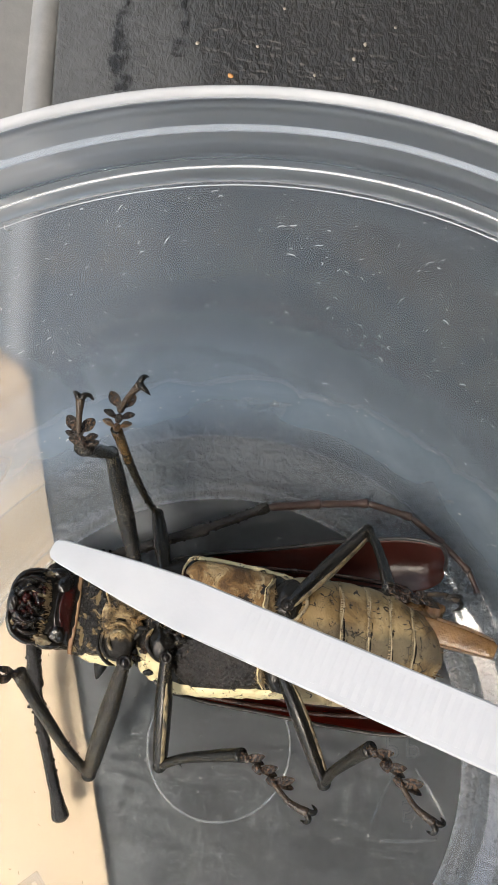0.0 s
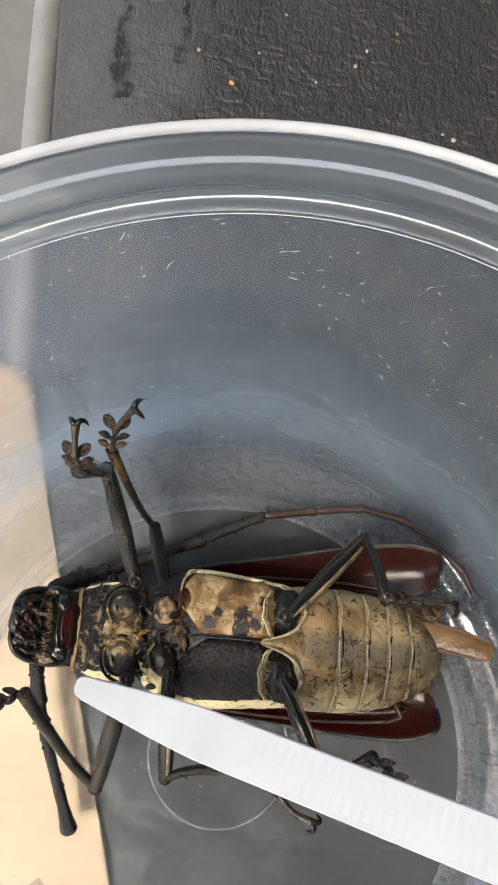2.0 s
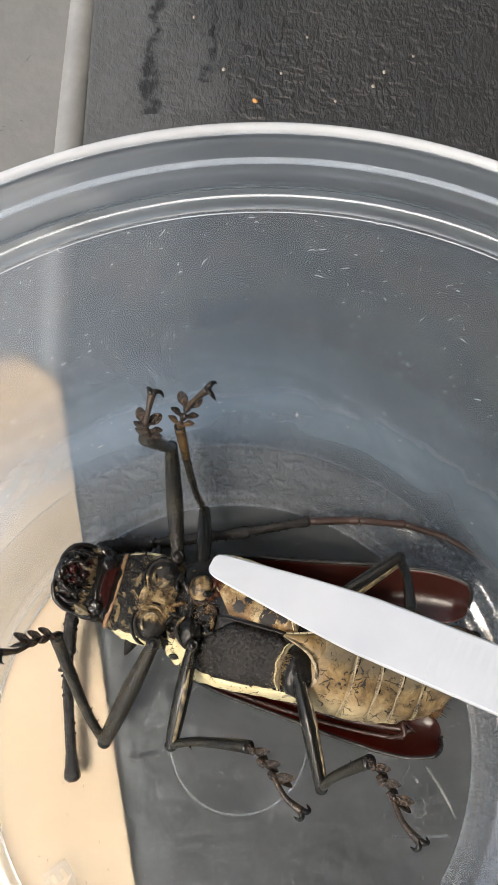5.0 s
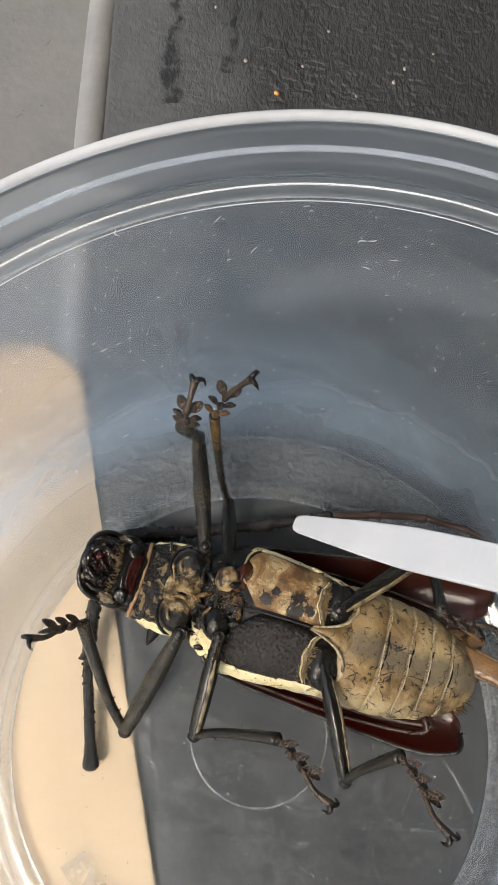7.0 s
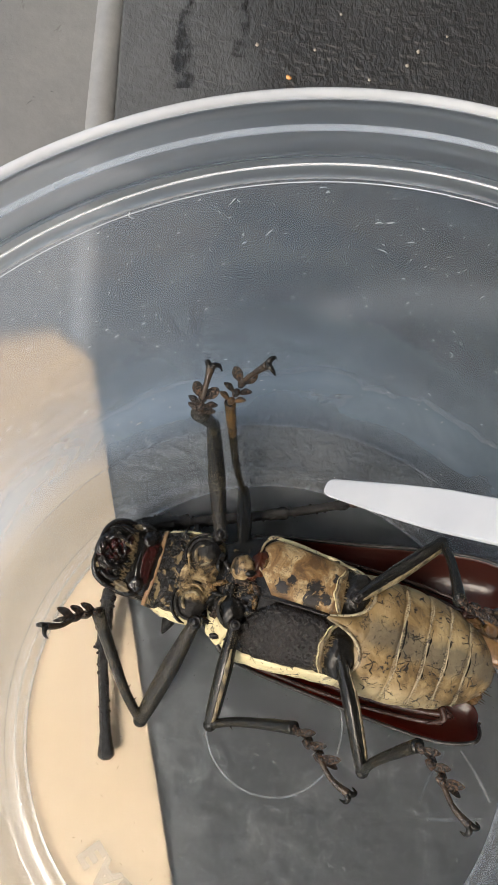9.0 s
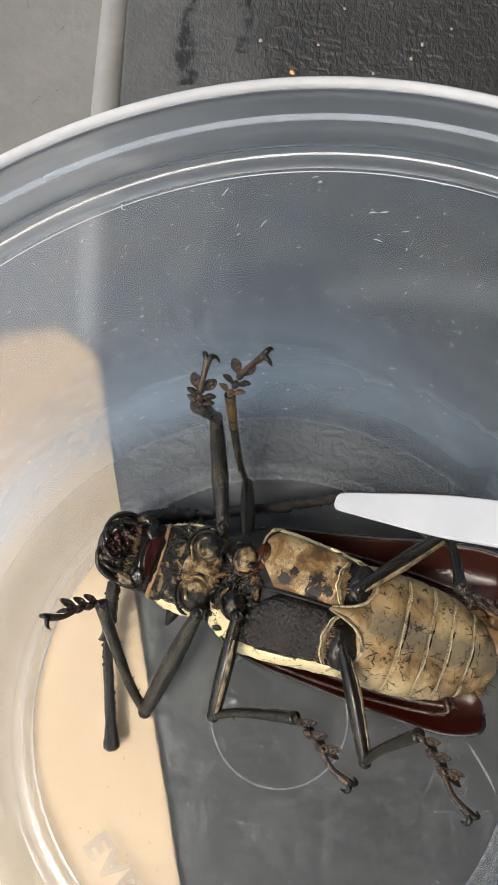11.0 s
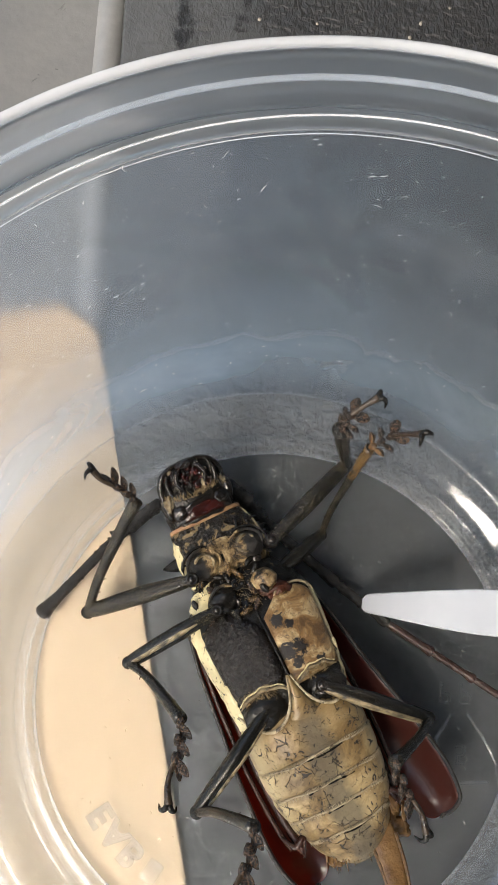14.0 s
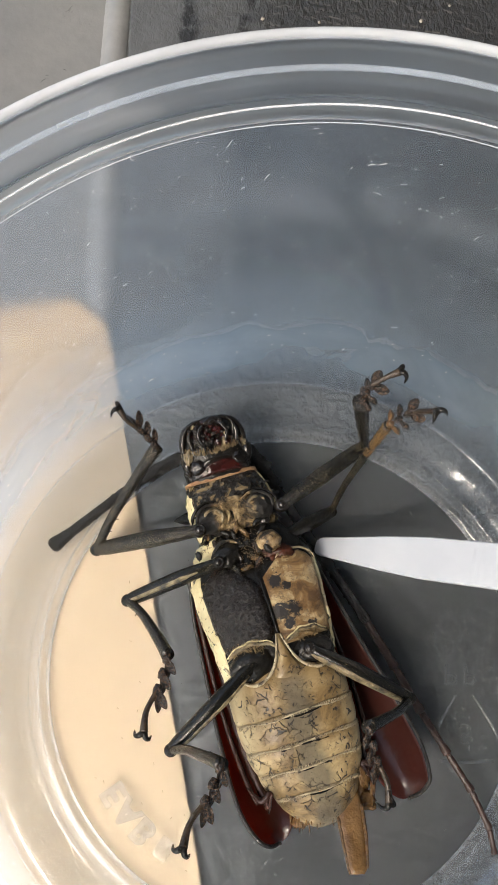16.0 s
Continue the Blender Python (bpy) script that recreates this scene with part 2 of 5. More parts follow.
M_ORANGE = speckled_material("orange_crumb", [(0.3, (0.45, 0.2, 0.06)), (0.7, (0.6, 0.32, 0.12))], 900, 0.7)


def tie_material():
    m, nt, out = mat("white_nylon")
    v = coords(nt)
    col = ramp(nt, noise_tex(nt, v, 120, 4), [(0.3, (0.35, 0.372, 0.405)), (0.7, (0.395, 0.417, 0.445))])
    surface(nt, out, col, 0.34, bump(nt, noise_tex(nt, v, 700, 3), 0.15, 0.0002), 0.5)
    return m


M_TIE = tie_material()

# the beetle's surfaces
BLACK = speckled_material("black_cuticle", [(0.3, (0.004, 0.004, 0.004)), (0.75, (0.012, 0.011, 0.009))], 500, 0.2, 1300, 0.0002, 0.28, dirt=(900, 0.64, 0.69, (0.10, 0.078, 0.045)))
GLOSSY_BLACK = speckled_material("glossy_black_horn", [(0.3, (0.003, 0.003, 0.003)), (0.75, (0.013, 0.010, 0.008))], 400, 0.1, 800, 0.00018, 0.5)


def leg_material(name, dark, down, amount, rough=0.3, relief=0.00009):
    """Granular black cuticle with pale down caught between the grains."""
    m, nt, out = mat(name)
    v = coords(nt)
    grain = voronoi(nt, v, 3900)
    n1 = noise_tex(nt, v, 260, 5, 0.6, 0.4)
    n2 = noise_tex(nt, v, 6200, 2, 0.6)
    mask = math_node(nt, "ADD", math_node(nt, "MULTIPLY", n1, 0.3), n2)
    fac = ramp(nt, mask, [(amount, (0, 0, 0)), (amount + 0.1, (1, 1, 1))])
    col = mix_col(nt, fac, dark, down)
    h = math_node(nt, "ADD", math_node(nt, "MULTIPLY", grain, -1.0), math_node(nt, "MULTIPLY", n2, 0.5))
    surface(nt, out, col, rough, bump(nt, h, 0.7, relief), 0.34)
    return m


LEG = leg_material("dark_leg_cuticle", (0.004, 0.004, 0.0037), (0.16, 0.135, 0.088), 0.71, 0.2, 0.00018)
LEG_SMOOTH = leg_material("satin_dark_leg", (0.005, 0.005, 0.0045), (0.15, 0.124, 0.075), 0.77, 0.15, 0.00004)
LEG_AMBER = leg_material("amber_dark_leg", (0.02, 0.014, 0.008), (0.17, 0.10, 0.038), 0.62, 0.22)
LEG_PALE = speckled_material("buff_leg_cuticle", [(0.36, (0.025, 0.02, 0.014)), (0.5, (0.17, 0.13, 0.07)), (0.7, (0.36, 0.29, 0.17))],
                             900, 0.36, 2400, 0.00025, 0.5)
TARSUS = speckled_material("brown_foot_pads", [(0.47, (0.004, 0.003, 0.0025)), (0.66, (0.105, 0.058, 0.030))], 3800, 0.2, 3000, 0.0003, 0.5)
CLAW_JOINT = speckled_material("dark_brown_claw_joint", [(0.3, (0.012, 0.008, 0.006)), (0.7, (0.06, 0.04, 0.024))], 600, 0.2, 1800, 0.0002, 0.45)
TARSUS_PALE = speckled_material("amber_foot", [(0.35, (0.03, 0.016, 0.007)), (0.65, (0.17, 0.092, 0.034))], 2400, 0.3, 2200, 0.0002, 0.5)


def breast_material():
    """Rich tan-brown horn, paler in front, with black blotches and hair cracks."""
    m, nt, out = mat("tan_breast_plate")
    v = coords(nt)
    n1 = noise_tex(nt, v, 330, 6, 0.66, 0.8)
    n2 = noise_tex(nt, v, 800, 6, 0.72, 2.2)
    col = ramp(nt, n1, [(0.38, (0.07, 0.036, 0.012)), (0.5, (0.215, 0.125, 0.047)), (0.63, (0.44, 0.325, 0.17))])
    col = mix_col(nt, math_node(nt, "MULTIPLY", noise_tex(nt, v, 2200, 4, 0.6), 0.35), col, (0.10, 0.06, 0.026))
    col = mix_col(nt, ramp(nt, noise_tex(nt, v, 330, 4, 0.65, 1.2), [(0.55, (0, 0, 0)), (0.63, (0.8, 0.8, 0.8))]), col, (0.47, 0.37, 0.21))
    spots = None
    for x, y, r in ((2.1, 7.5, 1.3), (3.4, 6.4, 1.0), (1.4, 3.4, 1.9), (3.3, 3.2, 1.5), (2.2, 1.6, 1.2), (5.2, 0.6, 0.9), (2.6, 12.2, 0.9)):
        sub = node(nt, "ShaderNodeVectorMath", operation="SUBTRACT")
        nt.links.new(v, sub.inputs[0])
        sub.inputs[1].default_value = (x * 0.001, y * 0.001, 0.0)
        flat = node(nt, "ShaderNodeVectorMath", operation="MULTIPLY")
        nt.links.new(sub.outputs[0], flat.inputs[0])
        flat.inputs[1].default_value = (1.0, 1.0, 0.0)
        ln = node(nt, "ShaderNodeVectorMath", operation="LENGTH")
        nt.links.new(flat.outputs[0], ln.inputs[0])
        near = math_node(nt, "SUBTRACT", 1.0, math_node(nt, "MULTIPLY", ln.outputs["Value"], 1000.0 / r))
        spots = near if spots is None else math_node(nt, "MAXIMUM", spots, near)
    mask = math_node(nt, "ADD", math_node(nt, "MAXIMUM", math_node(nt, "MULTIPLY", spots, 0.40), -0.015), math_node(nt, "MULTIPLY", n2, 1.0))
    dark = ramp(nt, mask, [(0.625, (0, 0, 0)), (0.65, (1, 1, 1))])
    veins = noise_tex(nt, coords(nt, scale=(1.0, 0.32, 1.0)), 620, 5, 0.7, 1.5)
    crack = math_node(nt, "MULTIPLY", ramp(nt, math_node(nt, "ABSOLUTE", math_node(nt, "SUBTRACT", veins, 0.5)), [(0.003, (1, 1, 1)), (0.012, (0, 0, 0))]), ramp(nt, n1, [(0.5, (0, 0, 0)), (0.56, (1, 1, 1))]))
    dark = math_node(nt, "MAXIMUM", dark, crack)
    col = mix_col(nt, dark, col, (0.012, 0.010, 0.009))
    h = math_node(nt, "SUBTRACT", math_node(nt, "MULTIPLY", n2, 0.8), math_node(nt, "MULTIPLY", dark, 0.5))
    surface(nt, out, col, 0.3, bump(nt, h, 0.8, 0.0003), 0.4)
    return m


TAN = breast_material()
DARKPLATE = speckled_material("black_downy_plate", [(0.3, (0.0035, 0.0032, 0.0032)), (0.75, (0.014, 0.011, 0.0095))], 300, 0.26, 2000, 0.0005, 0.3,
                              dirt=(900, 0.66, 0.69, (0.16, 0.11, 0.07)))
PRONOTUM_SKIN = speckled_material("wrinkled_black_cuticle", [(0.3, (0.004, 0.004, 0.004)), (0.75, (0.014, 0.012, 0.010))], 420, 0.26, 620, 0.0013, 0.3,
                                  dirt=(520, 0.545, 0.60, (0.17, 0.125, 0.065)))


def belly_material():
    """Buff horn with dark cracks, flecks and smoky patches along the middle."""
    m, nt, out = mat("buff_belly")
    v = coords(nt)
    col = ramp(nt, noise_tex(nt, v, 190, 6, 0.66, 0.6), [(0.38, (0.085, 0.054, 0.022)), (0.47, (0.23, 0.158, 0.070)), (0.60, (0.43, 0.335, 0.178))])
    col = mix_col(nt, math_node(nt, "MULTIPLY", noise_tex(nt, v, 1500, 5, 0.75), 0.5), col, (0.12, 0.088, 0.048))
    warp = nt.nodes.new("ShaderNodeVectorMath")
    warp.operation = "ADD"
    wob = node(nt, "ShaderNodeTexNoise", Scale=380.0, Detail=4.0)
    sc = nt.nodes.new("ShaderNodeVectorMath")
    sc.operation = "SCALE"
    sc.inputs["Scale"].default_value = 0.0022
    nt.links.new(v, wob.inputs["Vector"])
    nt.links.new(wob.outputs["Color"], sc.inputs[0])
    nt.links.new(v, warp.inputs[0])
    nt.links.new(sc.outputs[0], warp.inputs[1])
    edge = voronoi(nt, warp.outputs[0], 480, "DISTANCE_TO_EDGE")
    crack = ramp(nt, edge, [(0.010, (1, 1, 1)), (0.030, (0, 0, 0))])
    gate = ramp(nt, noise_tex(nt, v, 330, 3, 0.5), [(0.532, (0, 0, 0)), (0.57, (1, 1, 1))])
    fine_edge = voronoi(nt, warp.outputs[0], 1250, "DISTANCE_TO_EDGE")
    fine_crack = math_node(nt, "MULTIPLY", ramp(nt, fine_edge, [(0.006, (0.7, 0.7, 0.7)), (0.03, (0, 0, 0))]), ramp(nt, noise_tex(nt, v, 420, 3, 0.6), [(0.535, (0, 0, 0)), (0.61, (1, 1, 1))]))
    lines = math_node(nt, "MAXIMUM", math_node(nt, "MULTIPLY", crack, gate), fine_crack)
    fleck = ramp(nt, noise_tex(nt, v, 800, 3, 0.6, 1.4), [(0.62, (0, 0, 0)), (0.65, (1, 1, 1))])
    sep = nt.nodes.new("ShaderNodeSeparateXYZ")
    nt.links.new(v, sep.inputs[0])
    mid = math_node(nt, "SUBTRACT", 1.0, math_node(nt, "MULTIPLY", math_node(nt, "ABSOLUTE", sep.outputs["X"]), 260.0))
    smoky = ramp(nt, math_node(nt, "MULTIPLY", math_node(nt, "MAXIMUM", mid, 0.0), noise_tex(nt, v, 240, 4, 0.6)), [(0.16, (0, 0, 0)), (0.38, (0.8, 0.8, 0.8))])
    tail = ramp(nt, math_node(nt, "MULTIPLY", sep.outputs["Y"], -45.0), [(0.2, (0.45, 0.45, 0.45)), (0.75, (0, 0, 0))])
    col = mix_col(nt, tail, col, (0.17, 0.11, 0.045))
    rim = ramp(nt, math_node(nt, "MULTIPLY", math_node(nt, "ABSOLUTE", sep.outputs["X"]), 120.0), [(0.66, (0, 0, 0)), (0.9, (0.7, 0.7, 0.7))])
    col = mix_col(nt, rim, col, (0.42, 0.35, 0.215))
    col = mix_col(nt, math_node(nt, "MULTIPLY", smoky, ramp(nt, math_node(nt, "MULTIPLY", sep.outputs["Y"], -100.0), [(0.35, (0, 0, 0)), (0.6, (1, 1, 1))])), col, (0.085, 0.076, 0.056))
    dark = math_node(nt, "MAXIMUM", lines, fleck)
    col = mix_col(nt, dark, col, (0.018, 0.016, 0.014))
    h = math_node(nt, "SUBTRACT", math_node(nt, "MULTIPLY", noise_tex(nt, v, 900, 4, 0.6), 0.5), dark)
    surface(nt, out, col, 0.36, bump(nt, h, 0.8, 0.00028), 0.34)
    return m


ABDOMEN = belly_material()
BELLY_EDGE = speckled_material("pale_belly_fringe", [(0.35, (0.20, 0.155, 0.09)), (0.6, (0.46, 0.39, 0.26))], 700, 0.5, 2400, 0.0003, 0.4, dirt=(1400, 0.56, 0.6, (0.06, 0.045, 0.03)))
CREAM = speckled_material("cream_stripe", [(0.3, (0.56, 0.47, 0.25)), (0.7, (0.72, 0.65, 0.41))], 260, 0.5, 2000, 0.0002,
                          dirt=(900, 0.58, 0.61, (0.03, 0.024, 0.016)))


def chest_material():
    """Golden-buff down in the middle that gives way to black horn at the sides."""
    m, nt, out = mat("buff_downy_chest")
    v = coords(nt)
    n1 = noise_tex(nt, v, 640, 6, 0.68, 1.1)
    col = ramp(nt, n1, [(0.40, (0.012, 0.010, 0.008)), (0.475, (0.13, 0.085, 0.038)), (0.57, (0.38, 0.28, 0.145)), (0.7, (0.56, 0.46, 0.28))])
    sep = nt.nodes.new("ShaderNodeSeparateXYZ")
    nt.links.new(v, sep.inputs[0])
    side = math_node(nt, "ADD", math_node(nt, "MULTIPLY", math_node(nt, "ABSOLUTE", sep.outputs["X"]), 230.0), math_node(nt, "MULTIPLY", noise_tex(nt, v, 300, 4), 0.6))
    black = ramp(nt, side, [(0.86, (0, 0, 0)), (1.0, (1, 1, 1))])
    col = mix_col(nt, black, col, (0.012, 0.011, 0.010))
    hair = noise_tex(nt, coords(nt, scale=(1, 0.35, 1)), 2600, 4, 0.7)
    h = math_node(nt, "ADD", n1, math_node(nt, "MULTIPLY", hair, 0.4))
    surface(nt, out, col, 0.42, bump(nt, h, 0.9, 0.0006), 0.4)
    return m


CHEST = chest_material()
BUFF_HIP = speckled_material("buff_and_black_hip", [(0.42, (0.010, 0.008, 0.006)), (0.47, (0.20, 0.13, 0.06)), (0.66, (0.50, 0.39, 0.22))], 520, 0.3, 1100, 0.0005, 0.4)
DOWN = speckled_material("golden_down", [(0.3, (0.09, 0.058, 0.026)), (0.7, (0.33, 0.24, 0.12))], 600, 0.45, 0, 0, 0.4)
RED = speckled_material("dark_red_cuticle", [(0.3, (0.009, 0.0025, 0.0022)), (0.7, (0.036, 0.0055, 0.0045))], 350, 0.16, 900, 0.0002, 0.35)
SKIN = speckled_material("rusty_joint_skin", [(0.35, (0.012, 0.004, 0.003)), (0.7, (0.085, 0.024, 0.011))], 600, 0.25, 900, 0.0002, 0.2)
ORANGE_BAND = speckled_material("orange_collar", [(0.3, (0.17, 0.075, 0.032)), (0.7, (0.40, 0.26, 0.14))], 900, 0.45, 2000, 0.0002)


def elytron_material():
    """Thin red-brown horn: glossy, and glowing through where light stands behind it."""
    m, nt, out = mat("red_brown_wing_case")
    v = coords(nt)
    n1 = noise_tex(nt, v, 130, 5, 0.6, 0.3)
    col = ramp(nt, n1, [(0.3, (0.020, 0.0065, 0.0055)), (0.7, (0.062, 0.022, 0.017))])
    n = bump(nt, noise_tex(nt, v, 300, 5, 0.65), 0.5, 0.0006)
    p = surface(nt, out, col, 0.2, n, 0.5)
    tl = node(nt, "ShaderNodeBsdfTranslucent")
    tl.inputs["Color"].default_value = (0.36, 0.062, 0.022, 1.0)
    mx = node(nt, "ShaderNodeMixShader")
    mx.inputs["Fac"].default_value = 0.38
    nt.links.new(p.outputs["BSDF"], mx.inputs[1])
    nt.links.new(tl.outputs[0], mx.inputs[2])
    nt.links.new(mx.outputs[0], out.inputs["Surface"])
    return m


ELYTRON = elytron_material()
ELYTRON_EDGE = speckled_material("dark_wing_case_edge", [(0.3, (0.01, 0.009, 0.008)), (0.7, (0.03, 0.026, 0.023))], 500, 0.3, 1800, 0.0002, 0.4)
WING = speckled_material("folded_hind_wing", [(0.3, (0.012, 0.006, 0.005)), (0.7, (0.045, 0.018, 0.012))], 240, 0.22, 900, 0.0003, 0.4)
AMBER = speckled_material("amber_membrane", [(0.3, (0.09, 0.047, 0.017)), (0.7, (0.21, 0.122, 0.05))], 300, 0.2, 1200, 0.0002, 0.5,
                          **{"Subsurface Weight": 0.2, "Subsurface Radius": (0.002, 0.001, 0.0005)})
ANTENNA_DARK = speckled_material("black_knobbly_feeler", [(0.3, (0.004, 0.0038, 0.0038)), (0.7, (0.016, 0.014, 0.012))], 500, 0.2, 1300, 0.0009, 0.45)
ANTENNA_BROWN = speckled_material("brown_feeler", [(0.3, (0.016, 0.009, 0.007)), (0.7, (0.05, 0.025, 0.019))], 500, 0.32, 1500, 0.00022, 0.5)

MM = 0.001


# ---------------------------------------------------------------- mesh helpers
def part(name, bm, material, parent=None, label="", smooth=True):
    me = bpy.data.meshes.new(name)
    bm.normal_update()
    bm.to_mesh(me)
    bm.free()
    if material:
        me.materials.append(material)
    for p in me.polygons:
        p.use_smooth = smooth
    ob = new(name, me)
    if parent:
        ob.parent = parent
    if label:
        ob["label"] = label
    return ob


def thing(name, label, category, group="", kind=""):
    return tagged(new(name), label, category, group, kind)


def grid_faces(bm, rings, closed_ring=True, caps=True, flip=False):
    vs = [[bm.verts.new(p) for p in ring] for ring in rings]
    n = len(vs[0])
    for a, b in zip(vs, vs[1:]):
        for i in range(n if closed_ring else n - 1):
            j = (i + 1) % n
            f = (a[i], a[j], b[j], b[i])
            bm.faces.new(f[::-1] if flip else f)
    if caps and closed_ring:
        bm.faces.new(vs[0][::-1])
        bm.faces.new(vs[-1])
    return vs


def lathe(bm, profile, steps=128):
    """A closed profile of (radius, height) turned about z."""
    rings = []
    for k in range(steps):
        a = 2 * math.pi * k / steps
        rings.append([bm.verts.new((r * math.cos(a), r * math.sin(a), z)) for r, z in profile])
    n = len(profile)
    for k in range(steps):
        a, b = rings[k], rings[(k + 1) % steps]
        for i in range(n):
            j = (i + 1) % n
            bm.faces.new((a[i], b[i], b[j], a[j]))
    bmesh.ops.recalc_face_normals(bm, faces=bm.faces)


def tube_rings(points, radii, sides=12, flat=1.0, up=(0, 0, 1)):
    """Rings round a path; flat squeezes the section along the side axis."""
    pts = [Vector(p) for p in points]
    rings = []
    for i, p in enumerate(pts):
        d = (pts[min(i + 1, len(pts) - 1)] - pts[max(i - 1, 0)]).normalized()
        u = Vector(up)
        if abs(d.dot(u)) > 0.93:
            u = Vector((0, 1, 0)) if abs(d.y) < 0.9 else Vector((1, 0, 0))
        side = d.cross(u).normalized()
        top = side.cross(d).normalized()
        r = radii[i]
        rings.append([p + side * (r * flat * math.cos(a)) + top * (r * math.sin(a)) for a in (2 * math.pi * k / sides for k in range(sides))])
    return rings


def smooth_path(points, per=6):
    """Catmull-Rom through the points, with linear weights for the radii."""
    pts = [Vector(p) for p in points]
    out, pos = [], []
    for i in range(len(pts) - 1):
        p0, p1, p2, p3 = pts[max(i - 1, 0)], pts[i], pts[i + 1], pts[min(i + 2, len(pts) - 1)]
        for k in range(per):
            t = k / per
            out.append(0.5 * ((2 * p1) + (p2 - p0) * t + (2 * p0 - 5 * p1 + 4 * p2 - p3) * t * t + (3 * p1 - p0 - 3 * p2 + p3) * t ** 3))
            pos.append(i + t)
    out.append(pts[-1])
    pos.append(len(pts) - 1)
    return out, pos


def tube(bm, points, radii, sides=12, flat=1.0, per=6, up=(0, 0, 1), rough=0.0, seed=0):
    path, pos = smooth_path([Vector(p) * MM for p in points], per)
    rr = [float(np.interp(q, range(len(radii)), radii)) * MM for q in pos]
    if rough:
        rr = [r * (1 + rough * noise.noise(Vector((i * 1.7, seed * 3.1, 0)))) for i, r in enumerate(rr)]
    grid_faces(bm, tube_rings(path, rr, sides, flat, up))
    bmesh.ops.recalc_face_normals(bm, faces=bm.faces)


def blob(bm, centre, size, turn=(0, 0, 0), seg=16, rings=10, lumpy=0.0, seed=0):
    m = pose(*[c * MM for c in centre], *turn) @ Matrix.Diagonal((*[s * MM for s in size], 1))
    made = bmesh.ops.create_uvsphere(bm, u_segments=seg, v_segments=rings, radius=1.0)["verts"]
    for v in made:
        k = 1 + lumpy * noise.noise(v.co * 2.3 + Vector((seed * 5.3, 0, 0)))
        v.co = m @ (v.co * k)


def section(table, y):
    """Centre x, centre z, half width, top height and bottom depth of a body section at y."""
    ys = [r[0] for r in table][::-1]
    return [float(np.interp(y, ys, [r[k] for r in table][::-1])) for k in range(1, 6)]


def skin(table, y, a, lift=0.0, power=0.82):
    cx, cz, rx, rt, rb = section(table, y)
    c, s = math.cos(a), math.sin(a)
    px = math.copysign(abs(c) ** power, c) * (rx + lift)
    pz = math.copysign(abs(s) ** power, s) * ((rt if s >= 0 else rb) + lift)
    return Vector((cx + px, y, cz + pz)) * MM


def skin_height(table, x, y):
    cx, cz, rx, rt, rb = section(table, y)
    return cz + rt * max(0.03, 1 - (abs(x - cx) / rx) ** 2.4) ** 0.42


def body_loft(bm, table, y0, y1, steps=14, sides=36, lump=0.0, bulge=0.0, seed=0):
    rings = []
    for i in range(steps + 1):
        t = i / steps
        y = y0 + (y1 - y0) * t
        lift = bulge * math.sin(math.pi * t) ** 0.6
        rings.append([skin(table, y, 2 * math.pi * k / sides, lift + lump * noise.noise(Vector((y * 0.8, k * 0.6, seed)))) for k in range(sides)])
    grid_faces(bm, rings)
    bmesh.ops.recalc_face_normals(bm, faces=bm.faces)


def plate(bm, table, edge, a0, a1, lift=0.25, thick=0.5, steps=14, across=12, lump=0.08, seed=0):
    """A plate that lies on the body: edge(t) gives the y of its ends at share t of the way across."""
    top, low = [], []
    for i in range(across + 1):
        t = i / across
        y0, y1 = edge(t)
        a = radians(a0 + (a1 - a0) * t)
        border = min(1.0, 6 * min(t, 1 - t))
        ring_t, ring_l = [], []
        for k in range(steps + 1):
            s = k / steps
            b2 = min(border, min(1.0, 6 * min(s, 1 - s)))
            y = y0 + (y1 - y0) * s
            h = lift * (0.25 + 0.75 * b2 ** 0.5) + lump * noise.noise(Vector((y, a * 6, seed * 7.7)))
            ring_t.append(skin(table, y, a, h))
            ring_l.append(skin(table, y, a, lift - thick))
        top.append(ring_t)
        low.append(ring_l)
    rings = [t + l[::-1] for t, l in zip(top, low)]
    grid_faces(bm, rings)
    bmesh.ops.recalc_face_normals(bm, faces=bm.faces)


def box_mesh(bm, size, m=Matrix(), bevel=0.0, seg=2):
    made = bmesh.ops.create_cube(bm, size=1.0)["verts"]
    bmesh.ops.transform(bm, matrix=m @ Matrix.Diagonal((*size, 1)), verts=made)
    if bevel:
        es = list({e for v in made for e in v.link_edges})
        bmesh.ops.bevel(bm, geom=es, offset=bevel, segments=seg, affect="EDGES", profile=0.5)


# ---------------------------------------------------------------- the table
TOP = -0.0025


def build_table():
    bm = bmesh.new()
    box_mesh(bm, (1.6, 1.6, 0.03), pose(0.7704, 0.1, TOP - 0.015), 0.0006)
    tagged(part("table_top", bm, M_LEATHER), "dark grey pebbled leatherette table top", "table top", kind="structure")
    bm = bmesh.new()
    box_mesh(bm, (0.9, 1.6, 0.03), pose(-0.4833, 0.1, TOP - 0.0158), 0.0006)
    tagged(part("side_panel", bm, M_PANEL), "smooth mid-grey moulded panel beside the table top", "panel", kind="structure")
    bm = bmesh.new()
    pts = [(-31.7 + 0.5 * math.sin(y * 0.05), y, TOP / MM - 2.7) for y in range(-700, 901, 20)]
    tube(bm, pts, [3.0] * len(pts), 20, 1.0, 1)
    tagged(part("trim", bm, M_BEAD), "pale grey rounded bead along the table edge", "trim", kind="structure")


